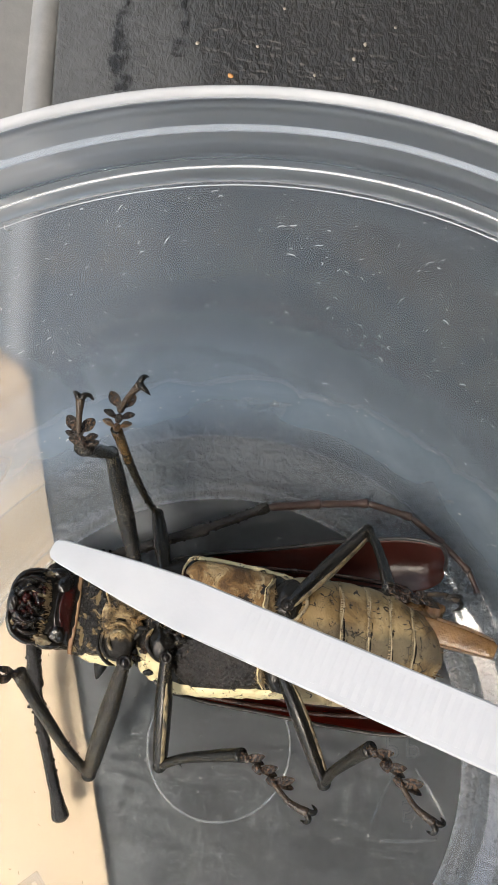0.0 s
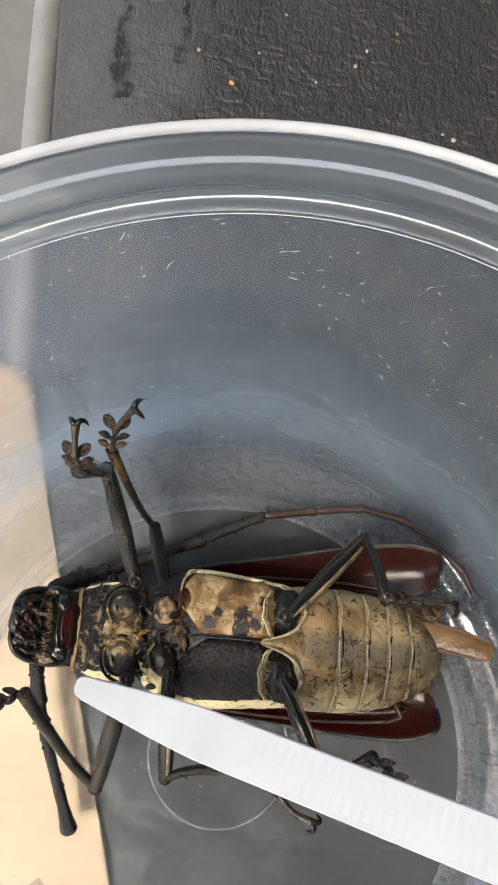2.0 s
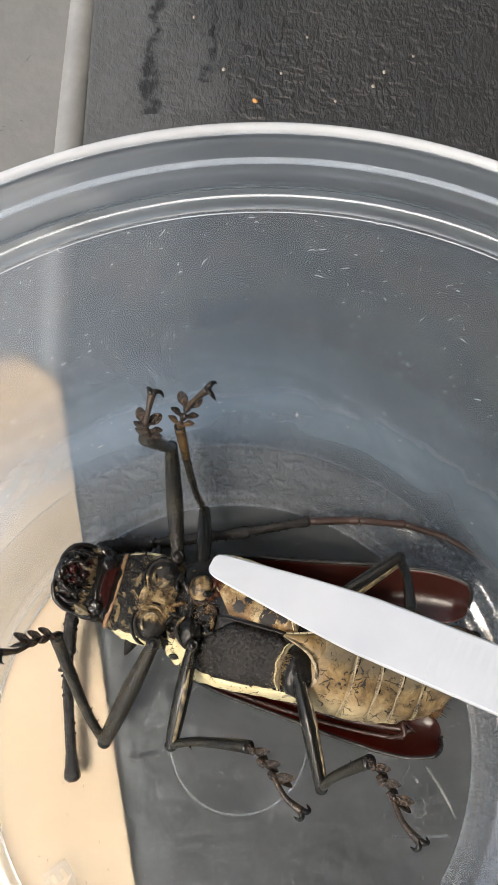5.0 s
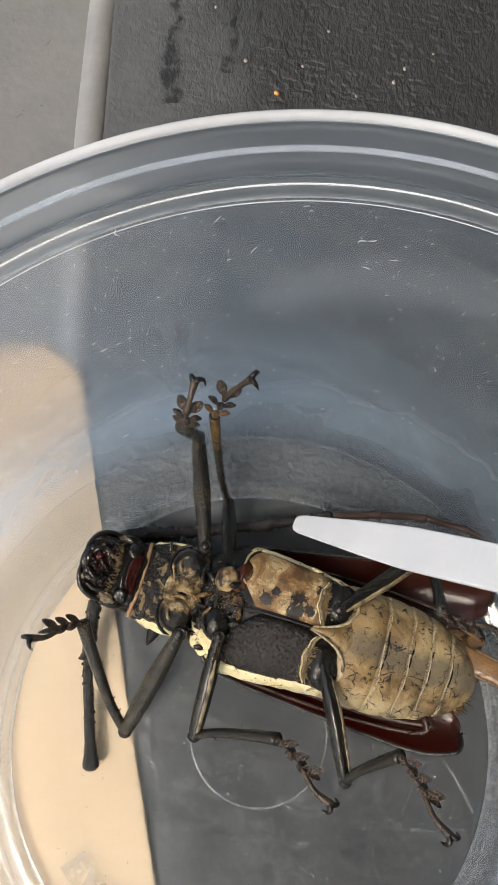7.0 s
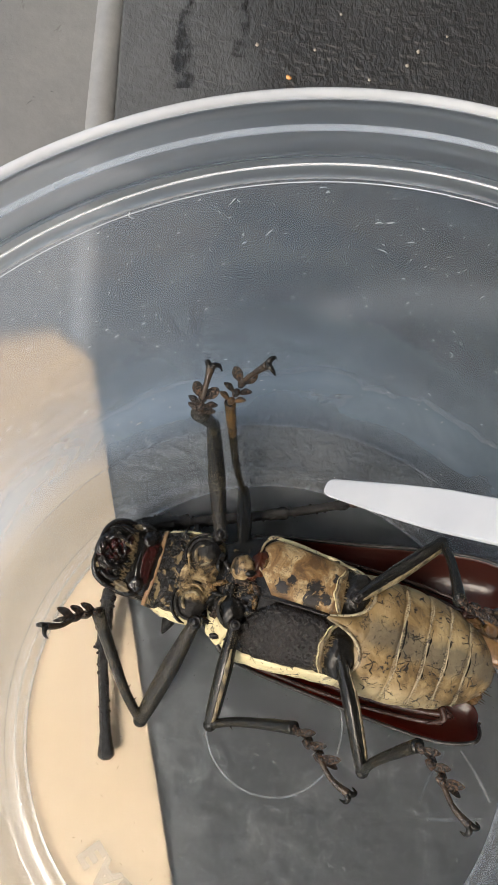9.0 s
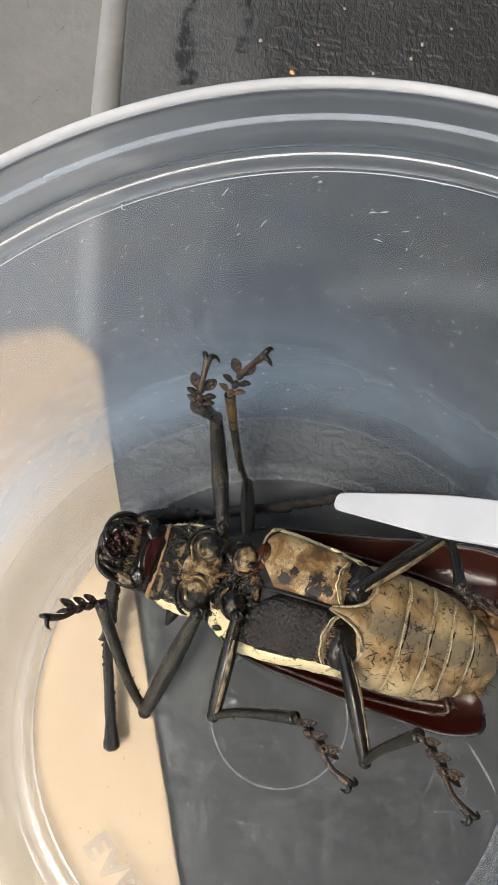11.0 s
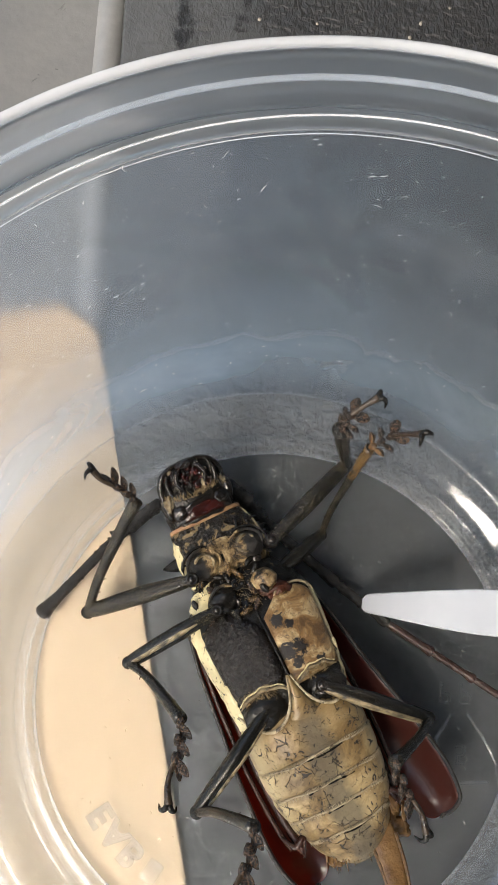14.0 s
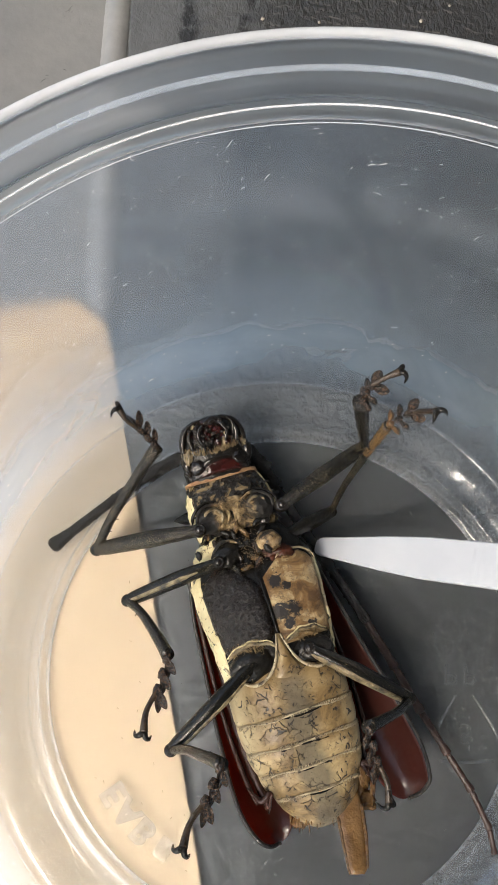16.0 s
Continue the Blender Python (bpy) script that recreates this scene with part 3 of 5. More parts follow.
def build_unseen_blockers():
    """Added, out of view: a slab and two walls that block light, and the floor below the table."""
    m = speckled_material("plain_surround", [(0.3, (0.20, 0.19, 0.175)), (0.7, (0.26, 0.25, 0.23))], 3, 0.8, 40, 0.002)
    # slab and walls are added only to darken the right side
    for name, size, at, label, cat in (("ceiling", (4.25, 6.0, 0.12), (1.325, 0.0, 2.2), "unseen plain slab overhead, added to block sky light", "ceiling"),
                                       ("blocker_east", (0.15, 6.0, 3.06), (1.72, 0.0, 0.65), "unseen plain wall, added to block sky light", "wall"),
                                       ("blocker_north", (1.8, 0.15, 3.06), (0.74, 1.1, 0.65), "unseen plain wall, added to block sky light", "wall"),
                                       ("floor", (60.0, 60.0, 0.1), (0.0, 0.0, -0.93), "plain grey floor", "floor")):
        bm = bmesh.new()
        box_mesh(bm, size, pose(*at), 0.004, 1)
        tagged(part(name, bm, m, smooth=False), label, cat, kind="structure")


def build_card():
    """Beige card: its edge runs askew under the tub."""
    bm = bmesh.new()
    z0, z1 = TOP + 0.0004, TOP + 0.0011
    far, near = Vector((-0.0303, 0.0545)), Vector((0.0042, -0.105))
    outline = [far + (near - far) * (k / 20) + Vector((0.00018 * noise.noise(Vector((k * 3.3, 0, 0))), 0)) for k in range(21)]
    outline += [Vector((-0.20, -0.145)), Vector((-0.235, 0.012)), Vector((-0.036, 0.0585))]
    low = [bm.verts.new((p.x, p.y, z0)) for p in outline]
    top = [bm.verts.new((p.x, p.y, z1)) for p in outline]
    n = len(outline)
    bm.faces.new(top)
    bm.faces.new(low[::-1])
    for i in range(n):
        bm.faces.new((low[i], low[(i + 1) % n], top[(i + 1) % n], top[i]))
    bmesh.ops.recalc_face_normals(bm, faces=bm.faces)
    tagged(part("card", bm, M_CARD, smooth=False), "plain beige card lying under the clear tub", "card")


# ---------------------------------------------------------------- the tub
R_BASE, R_LEDGE, R_RIM = 0.0450, 0.0543, 0.0575
H_LEDGE, H_RIM = 0.0591, 0.0656
WALL = 0.0007


def wall_radius(z):
    return R_BASE + (R_LEDGE - R_BASE) * z / H_LEDGE


def lettering(body, size, m, material, parent, name, depth=0.00035, flip=False):
    curve = bpy.data.curves.new(name, "FONT")
    curve.body, curve.size, curve.extrude, curve.align_x, curve.align_y = body, size, depth, "CENTER", "CENTER"
    curve.fill_mode, curve.extrude, curve.bevel_depth, curve.bevel_resolution = "NONE", 0.0, depth * 0.45, 1
    tmp = bpy.data.objects.new(name, curve)
    scene.collection.objects.link(tmp)
    bpy.context.view_layer.update()
    me = bpy.data.meshes.new_from_object(tmp.evaluated_get(bpy.context.evaluated_depsgraph_get()))
    bpy.data.objects.remove(tmp)
    bm = bmesh.new()
    bm.from_mesh(me)
    bpy.data.meshes.remove(me)
    k = Matrix.Diagonal((1, -1, 1, 1)) if flip else Matrix()
    bmesh.ops.transform(bm, matrix=m @ k, verts=bm.verts)
    bmesh.ops.recalc_face_normals(bm, faces=bm.faces)
    return part(name, bm, material, parent, smooth=False)


def build_tub():
    tub = thing("plastic_tub", "milky clear round plastic tub, scratched and dusty, without its lid", "tub")
    # side wall, inner face first
    zs = [0.0, 0.00015, 0.001, *np.linspace(0.004, H_LEDGE - 0.004, 9), H_LEDGE - 0.0023, H_LEDGE - 0.0019, H_LEDGE - 0.0018]
    prof = [(wall_radius(z), z) for z in zs] + [(wall_radius(z) + WALL, z) for z in zs[::-1]]
    bm = bmesh.new()
    lathe(bm, prof, 160)
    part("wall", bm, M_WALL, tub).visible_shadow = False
    # step below the rim: two narrow shoulders
    bm = bmesh.new()
    rl = wall_radius(H_LEDGE - 0.0018)
    lathe(bm, [(rl, H_LEDGE - 0.0018), (rl + 0.0002, H_LEDGE - 0.0012), (R_LEDGE + 0.0001, H_LEDGE - 0.0002), (R_LEDGE + 0.0007, H_LEDGE),
               (R_LEDGE + 0.0015, H_LEDGE), (R_LEDGE + 0.0016, H_LEDGE - 0.0007), (R_LEDGE + 0.0007, H_LEDGE - 0.0009), (rl + WALL, H_LEDGE - 0.0019)], 160)
    part("ledge", bm, M_TUB, tub, "thin bright stacking ledge").visible_shadow = False
    # collar between the ledge and the rim
    bm = bmesh.new()
    lathe(bm, [(R_LEDGE + 0.0009, H_LEDGE - 0.0001), (0.0561, 0.0618), (0.0563, 0.0626), (0.0565, 0.0642), (0.05695, 0.0655),
               (0.0574, 0.0654), (0.0572, 0.0642), (0.0570, 0.0626), (0.0568, 0.0618), (R_LEDGE + 0.0016, H_LEDGE - 0.0001)], 160)
    part("collar", bm, M_TUB, tub).visible_shadow = False
    # two fine bright lines where the wall turns
    for r, z, t in ((R_LEDGE + 0.0001, H_LEDGE + 0.0001, 0.00012), (wall_radius(H_LEDGE - 0.0022) - 0.00005, H_LEDGE - 0.0022, 0.00005)):
        bm = bmesh.new()
        lathe(bm, [(r + t * math.cos(a), z + t * math.sin(a)) for a in np.linspace(0, 2 * math.pi, 9)[:-1]], 160)
        part("ledge_line", bm, M_RIM, tub, "thin bright moulded line").visible_shadow = False
    bm = bmesh.new()
    lathe(bm, [(0.0562 + 0.00034 * math.cos(a), 0.0624 + 0.00034 * math.sin(a)) for a in np.linspace(0, 2 * math.pi, 9)[:-1]], 160)
    part("bead", bm, M_RIDGE, tub, "rounded sealing bead").visible_shadow = False
    # rolled rim
    bm = bmesh.new()
    lathe(bm, [(R_RIM + 0.00048 * math.cos(a), H_RIM - 0.0001 + 0.00062 * math.sin(a)) for a in np.linspace(0, 2 * math.pi, 15)[:-1]], 160)
    part("rim", bm, M_RIM, tub, "thick whitish rolled rim")
    # floor with a raised foot ring and a gate ring
    bm = bmesh.new()
    bmesh.ops.create_circle(bm, cap_ends=True, segments=96, radius=0.0352)
    for v in bm.verts:
        v.co.z = 0.0
    low = bmesh.ops.extrude_face_region(bm, geom=list(bm.faces))["geom"]
    bmesh.ops.translate(bm, vec=(0, 0, -0.0007), verts=[g for g in low if isinstance(g, bmesh.types.BMVert)])
    bmesh.ops.recalc_face_normals(bm, faces=bm.faces)
    part("floor_disc", bm, M_FLOOR, tub, smooth=False).visible_shadow = False
    bm = bmesh.new()
    lathe(bm, [(0.0352, 0.0), (0.0356, 0.0005), (0.0362, 0.0008), (0.0372, 0.0007), (0.0380, 0.0001), (0.0382, -0.0005), (0.0376, -0.0008),
               (0.0366, -0.0002), (0.0358, -0.0004), (0.0352, -0.0008)], 160)
    part("foot_ring", bm, M_RING, tub, "pale raised foot ring").visible_shadow = False
    bm = bmesh.new()
    lathe(bm, [(0.0381, 0.0001), (0.0388, -0.0001), (0.0393, 0.0000), (0.0403, 0.00055), (0.0413, 0.0011), (0.0422, 0.0016), (0.0430, 0.0018), (R_BASE - 0.0001, 0.0016), (R_BASE, 0.0002),
               (0.0430, 0.0011), (0.0422, 0.0009), (0.0403, -0.0002), (0.0393, -0.0008), (0.0382, -0.0006)], 160)
    part("heel", bm, M_BASE, tub, "sloping clear heel of the tub").visible_shadow = False
    for rr, zz, tt in ((0.0353, 0.0002, 0.00026), (0.0366, 0.0008, 0.00016)):
        bm = bmesh.new()
        lathe(bm, [(rr + tt * math.cos(q), zz + 0.5 * tt * math.sin(q)) for q in np.linspace(0, 2 * math.pi, 9)[:-1]], 160)
        part("foot_ring_ridge", bm, M_FOOT_RIDGE, tub, "pale moulded ridge of the foot ring").visible_shadow = False
    bm = bmesh.new()
    lathe(bm, [(0.0099, 0.0), (0.00998, 0.0002), (0.01012, 0.0002), (0.0102, 0.0)], 96)
    part("gate_ring", bm, M_FOOT, tub, "fine moulded circle")
    # moulded lettering and mark, read through from above
    for ch, ang in (("E", 215.0), ("A", 221.2), ("B", 227.4)):
        a = radians(ang)
        lettering(ch, 0.0048, pose(0.0303 * math.cos(a), 0.0303 * math.sin(a), 0.0001, 0, 0, ang + 90), M_FOOT, tub, "letter", 0.00045, True)
    a = radians(234.5)
    bm = bmesh.new()
    box_mesh(bm, (0.0022, 0.0030, 0.0006), pose(0.0303 * math.cos(a), 0.0303 * math.sin(a), 0.0001, 0, 0, 234.5 + 90), 0.0002)
    part("moulded_bar", bm, M_FOOT_RIDGE, tub)
    for ch, dx in (("P", -0.0014), ("P", 0.0016)):
        lettering(ch, 0.0042, pose(0.0262 + dx, -0.0002, 0.0001, 0, 0, -4), M_FAINT, tub, "letter", 0.0002, True)
    c = Vector((0.0268, -0.0088, 0.0002))
    for k in range(3):
        a0, a1 = radians(90 + 120 * k + 14), radians(210 + 120 * k - 14)
        p = [c + Vector((0.0056 * math.cos(a), 0.0056 * math.sin(a), 0)) for a in (a0, (a0 + a1) / 2, a1)]
        mid = p[0].lerp(p[2], 0.5).lerp(p[1], 0.12)
        bm = bmesh.new()
        tube(bm, [p[0] / MM, mid / MM, p[2] / MM], [0.22, 0.25, 0.2], 8)
        part("mark_bar", bm, M_FAINT, tub)
    lettering("5", 0.0040, pose(c.x, c.y, 0.0001, 0, 0, -6), M_FAINT, tub, "letter", 0.0002, True)
    return tub


def build_dust():
    """Short pale scratches, fibres and specks on the inner wall and floor."""
    rng = random.Random(5)
    bm = bmesh.new()

    def fibre(p, normal, length, width, bend):
        n = Vector(normal).normalized()
        t = n.orthogonal().normalized()
        t.rotate(Matrix.Rotation(rng.uniform(0, 2 * math.pi), 3, n))
        s = n.cross(t)
        pts = []
        for k in range(5):
            u = k / 4 - 0.5
            pts.append((Vector(p) + n * 0.00006 + t * (u * length) + s * (bend * length * (u * u - 0.1))) / MM)
        tube(bm, pts, [width * 0.5, width, width, width, width * 0.4], 4, 1.0, 1)

    for k in range(600):
        z = rng.uniform(0.003, 0.0575) ** 1.0
        a = radians(rng.uniform(20, 160))
        if rng.random() < 0.35:
            z = rng.uniform(0.03, 0.057)
        r = wall_radius(z) - 0.00003
        big = rng.random() < 0.08
        length = rng.uniform(0.0005, 0.0012) if big else rng.uniform(0.00012, 0.0005)
        fibre((r * math.cos(a), r * math.sin(a), z), (-math.cos(a), -math.sin(a), 0.16), length, rng.uniform(0.033, 0.066), rng.uniform(-1.4, 1.4))
    for k in range(130):
        r, a = 0.034 * math.sqrt(rng.random()), rng.uniform(0, 2 * math.pi)
        fibre((r * math.cos(a), r * math.sin(a), 0.0), (0, 0, 1), rng.uniform(0.0001, 0.0005), rng.uniform(0.03, 0.06), rng.uniform(-1, 1))
    me = part("dust", bm, M_DUST)
    tagged(me, "fine white scratches, fibres and dust specks on clear plastic", "dust", kind="stuff")


def build_crumbs():
    rng = random.Random(9)
    spots = [(-5.1, 117.1, 0.55, M_CRUMB), (0.8, 110.9, 0.75, M_ORANGE), (25.2, 119.8, 0.6, M_CRUMB), (23.0, 116.5, 0.5, M_CRUMB),
             (5.6, 117.5, 0.4, M_CRUMB), (-11.0, 128.0, 0.45, M_CRUMB), (15.8, 112.5, 0.4, M_CRUMB), (40.5, 103.0, 0.7, M_CRUMB), (38.6, 104.0, 0.5, M_CRUMB),
             (31.0, 124.0, 0.4, M_CRUMB), (10.5, 126.0, 0.4, M_CRUMB)]
    for k, (x, y, r, m) in enumerate(spots):
        bm = bmesh.new()
        r *= 0.75
        blob(bm, (x, y, TOP / MM + r * 0.45), (r, r * rng.uniform(0.7, 1.1), r * 0.6), (0, 0, rng.uniform(0, 180)), 8, 6, 0.4, k)
        tagged(part("crumb", bm, m), "tiny orange crumb on the dark table" if m is M_ORANGE else "tiny pale crumb on the dark table", "crumb", "crumbs on the table")


# ---------------------------------------------------------------- the beetle, lying on its back
# local millimetres: x across, y towards the head, z up (belly side)
THORAX = [(16.5, 0.2, 7.5, 5.6, 3.6, 4.8), (13.5, 0.3, 8.0, 7.6, 4.0, 6.0), (10.0, 0.4, 8.2, 9.2, 5.4, 6.4), (5.0, 0.3, 8.6, 9.0, 6.6, 6.4),
          (0.0, 0.2, 9.2, 8.4, 6.8, 6.2), (-4.0, 0.1, 9.6, 8.0, 6.2, 6.0)]
PRONOTUM = [(24.4, 0.0, 7.0, 5.3, 3.0, 4.6), (22.0, 0.1, 7.2, 6.0, 3.6, 5.2), (19.0, 0.2, 7.4, 6.4, 4.0, 5.4), (15.6, 0.3, 7.4, 5.9, 3.6, 5.0)]
HEAD = [(32.8, 0.2, 9.6, 3.0, 2.0, 2.2), (31.9, 0.2, 9.4, 4.3, 2.7, 3.4), (29.6, 0.1, 8.6, 5.0, 3.7, 4.6), (27.0, 0.0, 7.8, 5.0, 3.7, 4.6), (24.0, 0.0, 7.2, 4.9, 3.0, 4.4)]
ABD = [(1.0, 0.0, 10.0, 6.0, 4.0, 6.0), (-3.0, 0.0, 10.0, 7.6, 5.2, 6.0), (-5.0, 0.0, 10.0, 7.9, 6.4, 6.0), (-9.0, 0.0, 10.0, 8.1, 6.4, 5.6), (-14.0, 0.0, 10.0, 7.7, 5.8, 5.0),
       (-18.0, 0.1, 10.0, 6.8, 4.8, 4.2), (-21.5, 0.1, 10.2, 5.0, 3.6, 3.2), (-23.6, 0.1, 10.6, 3.2, 2.4, 2.2), (-24.8, 0.1, 10.8, 1.6, 1.4, 1.2)]


def elytron(parent, side):
    """A wing case seen from inside: a shallow trough with a dark turned edge."""
    long = 8.2 if side > 0 else 7.5
    ys = [14.5, 13.5, 12.0] + list(np.linspace(10.0, -16.0, 18)) + [-17.8 - long * math.sin(radians(a)) for a in range(0, 90, 7)] + [-17.79 - long]
    turn = Matrix.Rotation(radians(4.6 if side > 0 else 3.2), 3, "Z")
    hinge = Vector((side * 5.0, 13.0, 0))
    spread = lambda p: turn @ (p - hinge) + hinge
    tip = lambda y: max(0.0, 1 - min(1.0, max(0.0, -y - 17.8) / long) ** 2.1) ** 0.5
    outer = lambda y: 8.9 + (float(np.interp(-y, [-14.5, -12, -6, 2, 9, 16, 20], [5.5, 8.6, 9.9, 10.9, 11.9, 12.6, 12.7])) - 8.9) * tip(y)
    inner = lambda y: 8.8 - (8.8 - float(np.interp(-y, [-14.5, -10, 0, 12, 20.5], [0.6, 0.8, 1.8, 4.0, 5.2]))) * tip(y)
    base = lambda y: 1.2 + float(np.interp(-y, [-14.5, -6, 6, 16, 23.8], [1.6, 0.0, 0.9, 3.2, 6.4]))
    rings = []
    for y in ys:
        xo, xi, zb = outer(y), inner(y), base(y)
        depth = 5.2 * min(1.0, (xo - xi) / 5.0)
        sec = []
        n = 14
        for k in range(n + 1):
            u = k / n
            x = xi + (xo - xi) * u
            sec.append((x, zb + depth * (0.25 * (1 - u) ** 2 + 1.0 * u ** 3.2)))
        up = [spread(Vector((side * x, y, z + 0.45))) * MM for x, z in sec]
        dn = [spread(Vector((side * x * 1.012, y, z - 0.1))) * MM for x, z in sec[::-1]]
        rings.append(up + dn)
    bm = bmesh.new()
    grid_faces(bm, rings)
    bmesh.ops.recalc_face_normals(bm, faces=bm.faces)
    e = part("wing_case", bm, ELYTRON, parent, "glossy red-brown inner side of a wing case")
    path = []
    for y in ys:
        xo, xi, zb = outer(y), inner(y), base(y)
        path.append(spread(Vector((side * xo, y, zb + 5.2 * min(1.0, (xo - xi) / 5.0) + 0.3))))
    path.append(spread(Vector((side * 8.8, -17.85 - long, base(-23.8) + 1.2))))
    bm = bmesh.new()
    tube(bm, path, [0.22] + [0.28] * (len(path) - 2) + [0.2], 8, 1.0, 2)
    part("wing_case_edge", bm, ELYTRON_EDGE, e, "dark turned-up edge")


def hind_wing(parent, side):
    for k, (x0, x1, r) in enumerate(((7.2, 7.6, 0.75), (8.6, 8.9, 0.5))):
        bm = bmesh.new()
        tube(bm, [(side * x0, 8, 7.5), (side * (x0 + 0.5), 0, 7.5), (side * (x1 + 0.4), -9, 8.2), (side * x1, -16, 9.6), (side * (x1 - 0.6), -20.5 + k, 11.2)],
             [0.4, r, r, r * 1.1, r * 0.9], 10, 0.7, 6, rough=0.25, seed=k + side)
        part("hind_wing_fold", bm, WING, parent, "dark folded hind wing")
    bm = bmesh.new()
    tube(bm, [(side * 9.0, -17.4, 10.6), (side * 7.8, -19.2, 11.8), (side * 6.4, -18.6, 12.0), (side * 7.2, -21.0, 11.0)], [0.3, 0.9, 0.8, 0.3], 8, 0.5)
    part("hind_wing_tip", bm, WING, parent, "crumpled dark wing tip")


def foot(parent, base, tip, pale=False, bend=None):
    """Three pads of two leaf-shaped lobes each, a slim curved claw joint and two hooked claws."""
    a, b = Vector(base), Vector(tip)
    mid = Vector(bend) if bend else a.lerp(b, 0.5)
    d = (mid - a).normalized()
    run = (mid - a).length
    side = d.cross(Vector((0.25, 0.3, 1.0))).normalized()
    inward = side if side.x * a.x < 0 else -side
    up = side.cross(d)
    stands = d.z > 0.7
    for k, (share, w, ln) in enumerate(((0.10, 1.25, 1.4), (0.5, 1.3, 1.4), (0.92, 1.45, 1.6))):
        c = a + d * (run * share)
        bm = bmesh.new()
        for sg in (-1, 1):
            if stands:
                # spread lobes of a foot that stands up; the outermost pair lies open like two leaves
                out = Vector((0.75, 0.66 * sg, 0.2) if k == 2 else (0.3, 0.92 * sg, 0.25)).normalized()
                face = Vector((-0.45, 0.0, 0.9)) if k == 2 else Vector((0.8, 0.0, 0.6))
                size = (w * 0.46, w * 0.74, 0.2) if k == 2 else (w * 0.42, w * 0.72, 0.34)
                ctr = c + out * (0.82 * w)
            else:
                out = (d * 0.82 + inward * (0.55 + 0.2 * sg) + up * (0.28 * sg)).normalized()
                face = up * 0.8 - inward * (0.5 * sg)
                size = (w * 0.40, ln * 0.9, 0.24)
                ctr = c + out * (ln * 0.8)
            face = (face - out * face.dot(out)).normalized()
            turn = Matrix((out.cross(face), out, face)).transposed().to_4x4()
            made = bmesh.ops.create_uvsphere(bm, u_segments=16, v_segments=12, radius=1.0)["verts"]
            mm = Matrix.Translation(ctr * MM) @ turn @ Matrix.Diagonal((*[q * MM for q in size], 1))
            for v in made:
                p = v.co.copy()
                p.x *= 1.0 - (0.1 if stands else 0.3) * max(0.0, p.y) ** 3 - 0.4 * max(0.0, -p.y)
                p.z += 0.9 * p.x * p.x - 0.3 * (1 - p.x * p.x) * (1 if p.z > 0 else 0)
                v.co = mm @ p
        tube(bm, [c - d * 0.7, c, c + d * 0.6], [0.38, 0.52, 0.36], 8, 1.0, 2)
        part("tarsal_pad", bm, TARSUS_PALE if pale and k == 0 else TARSUS, parent)
    reach = b - mid
    fwd = reach.normalized()
    bow = -inward * 0.45 if not stands else Vector((0, 0, 0.4))
    bm = bmesh.new()
    tube(bm, [mid - fwd * 0.2, mid + reach * 0.5 + bow, b - fwd * 0.1], [0.3, 0.34, 0.52], 10)
    part("claw_joint", bm, CLAW_JOINT, parent)
    wide = fwd.cross(up if not stands else Vector((0, 0.3, 1))).normalized()
    curl = wide.cross(fwd)
    for sg in (-1, 1):
        bm = bmesh.new()
        tube(bm, [b - fwd * 0.3, b + fwd * 0.4 + wide * (sg * 0.4), b + fwd * 0.4 + wide * (sg * 0.85) - curl * 0.5, b - fwd * 0.25 + wide * (sg * 1.05) - curl * 1.15],
             [0.42, 0.36, 0.24, 0.05], 7, 1.0, 4)
        part("claw", bm, BLACK, parent)


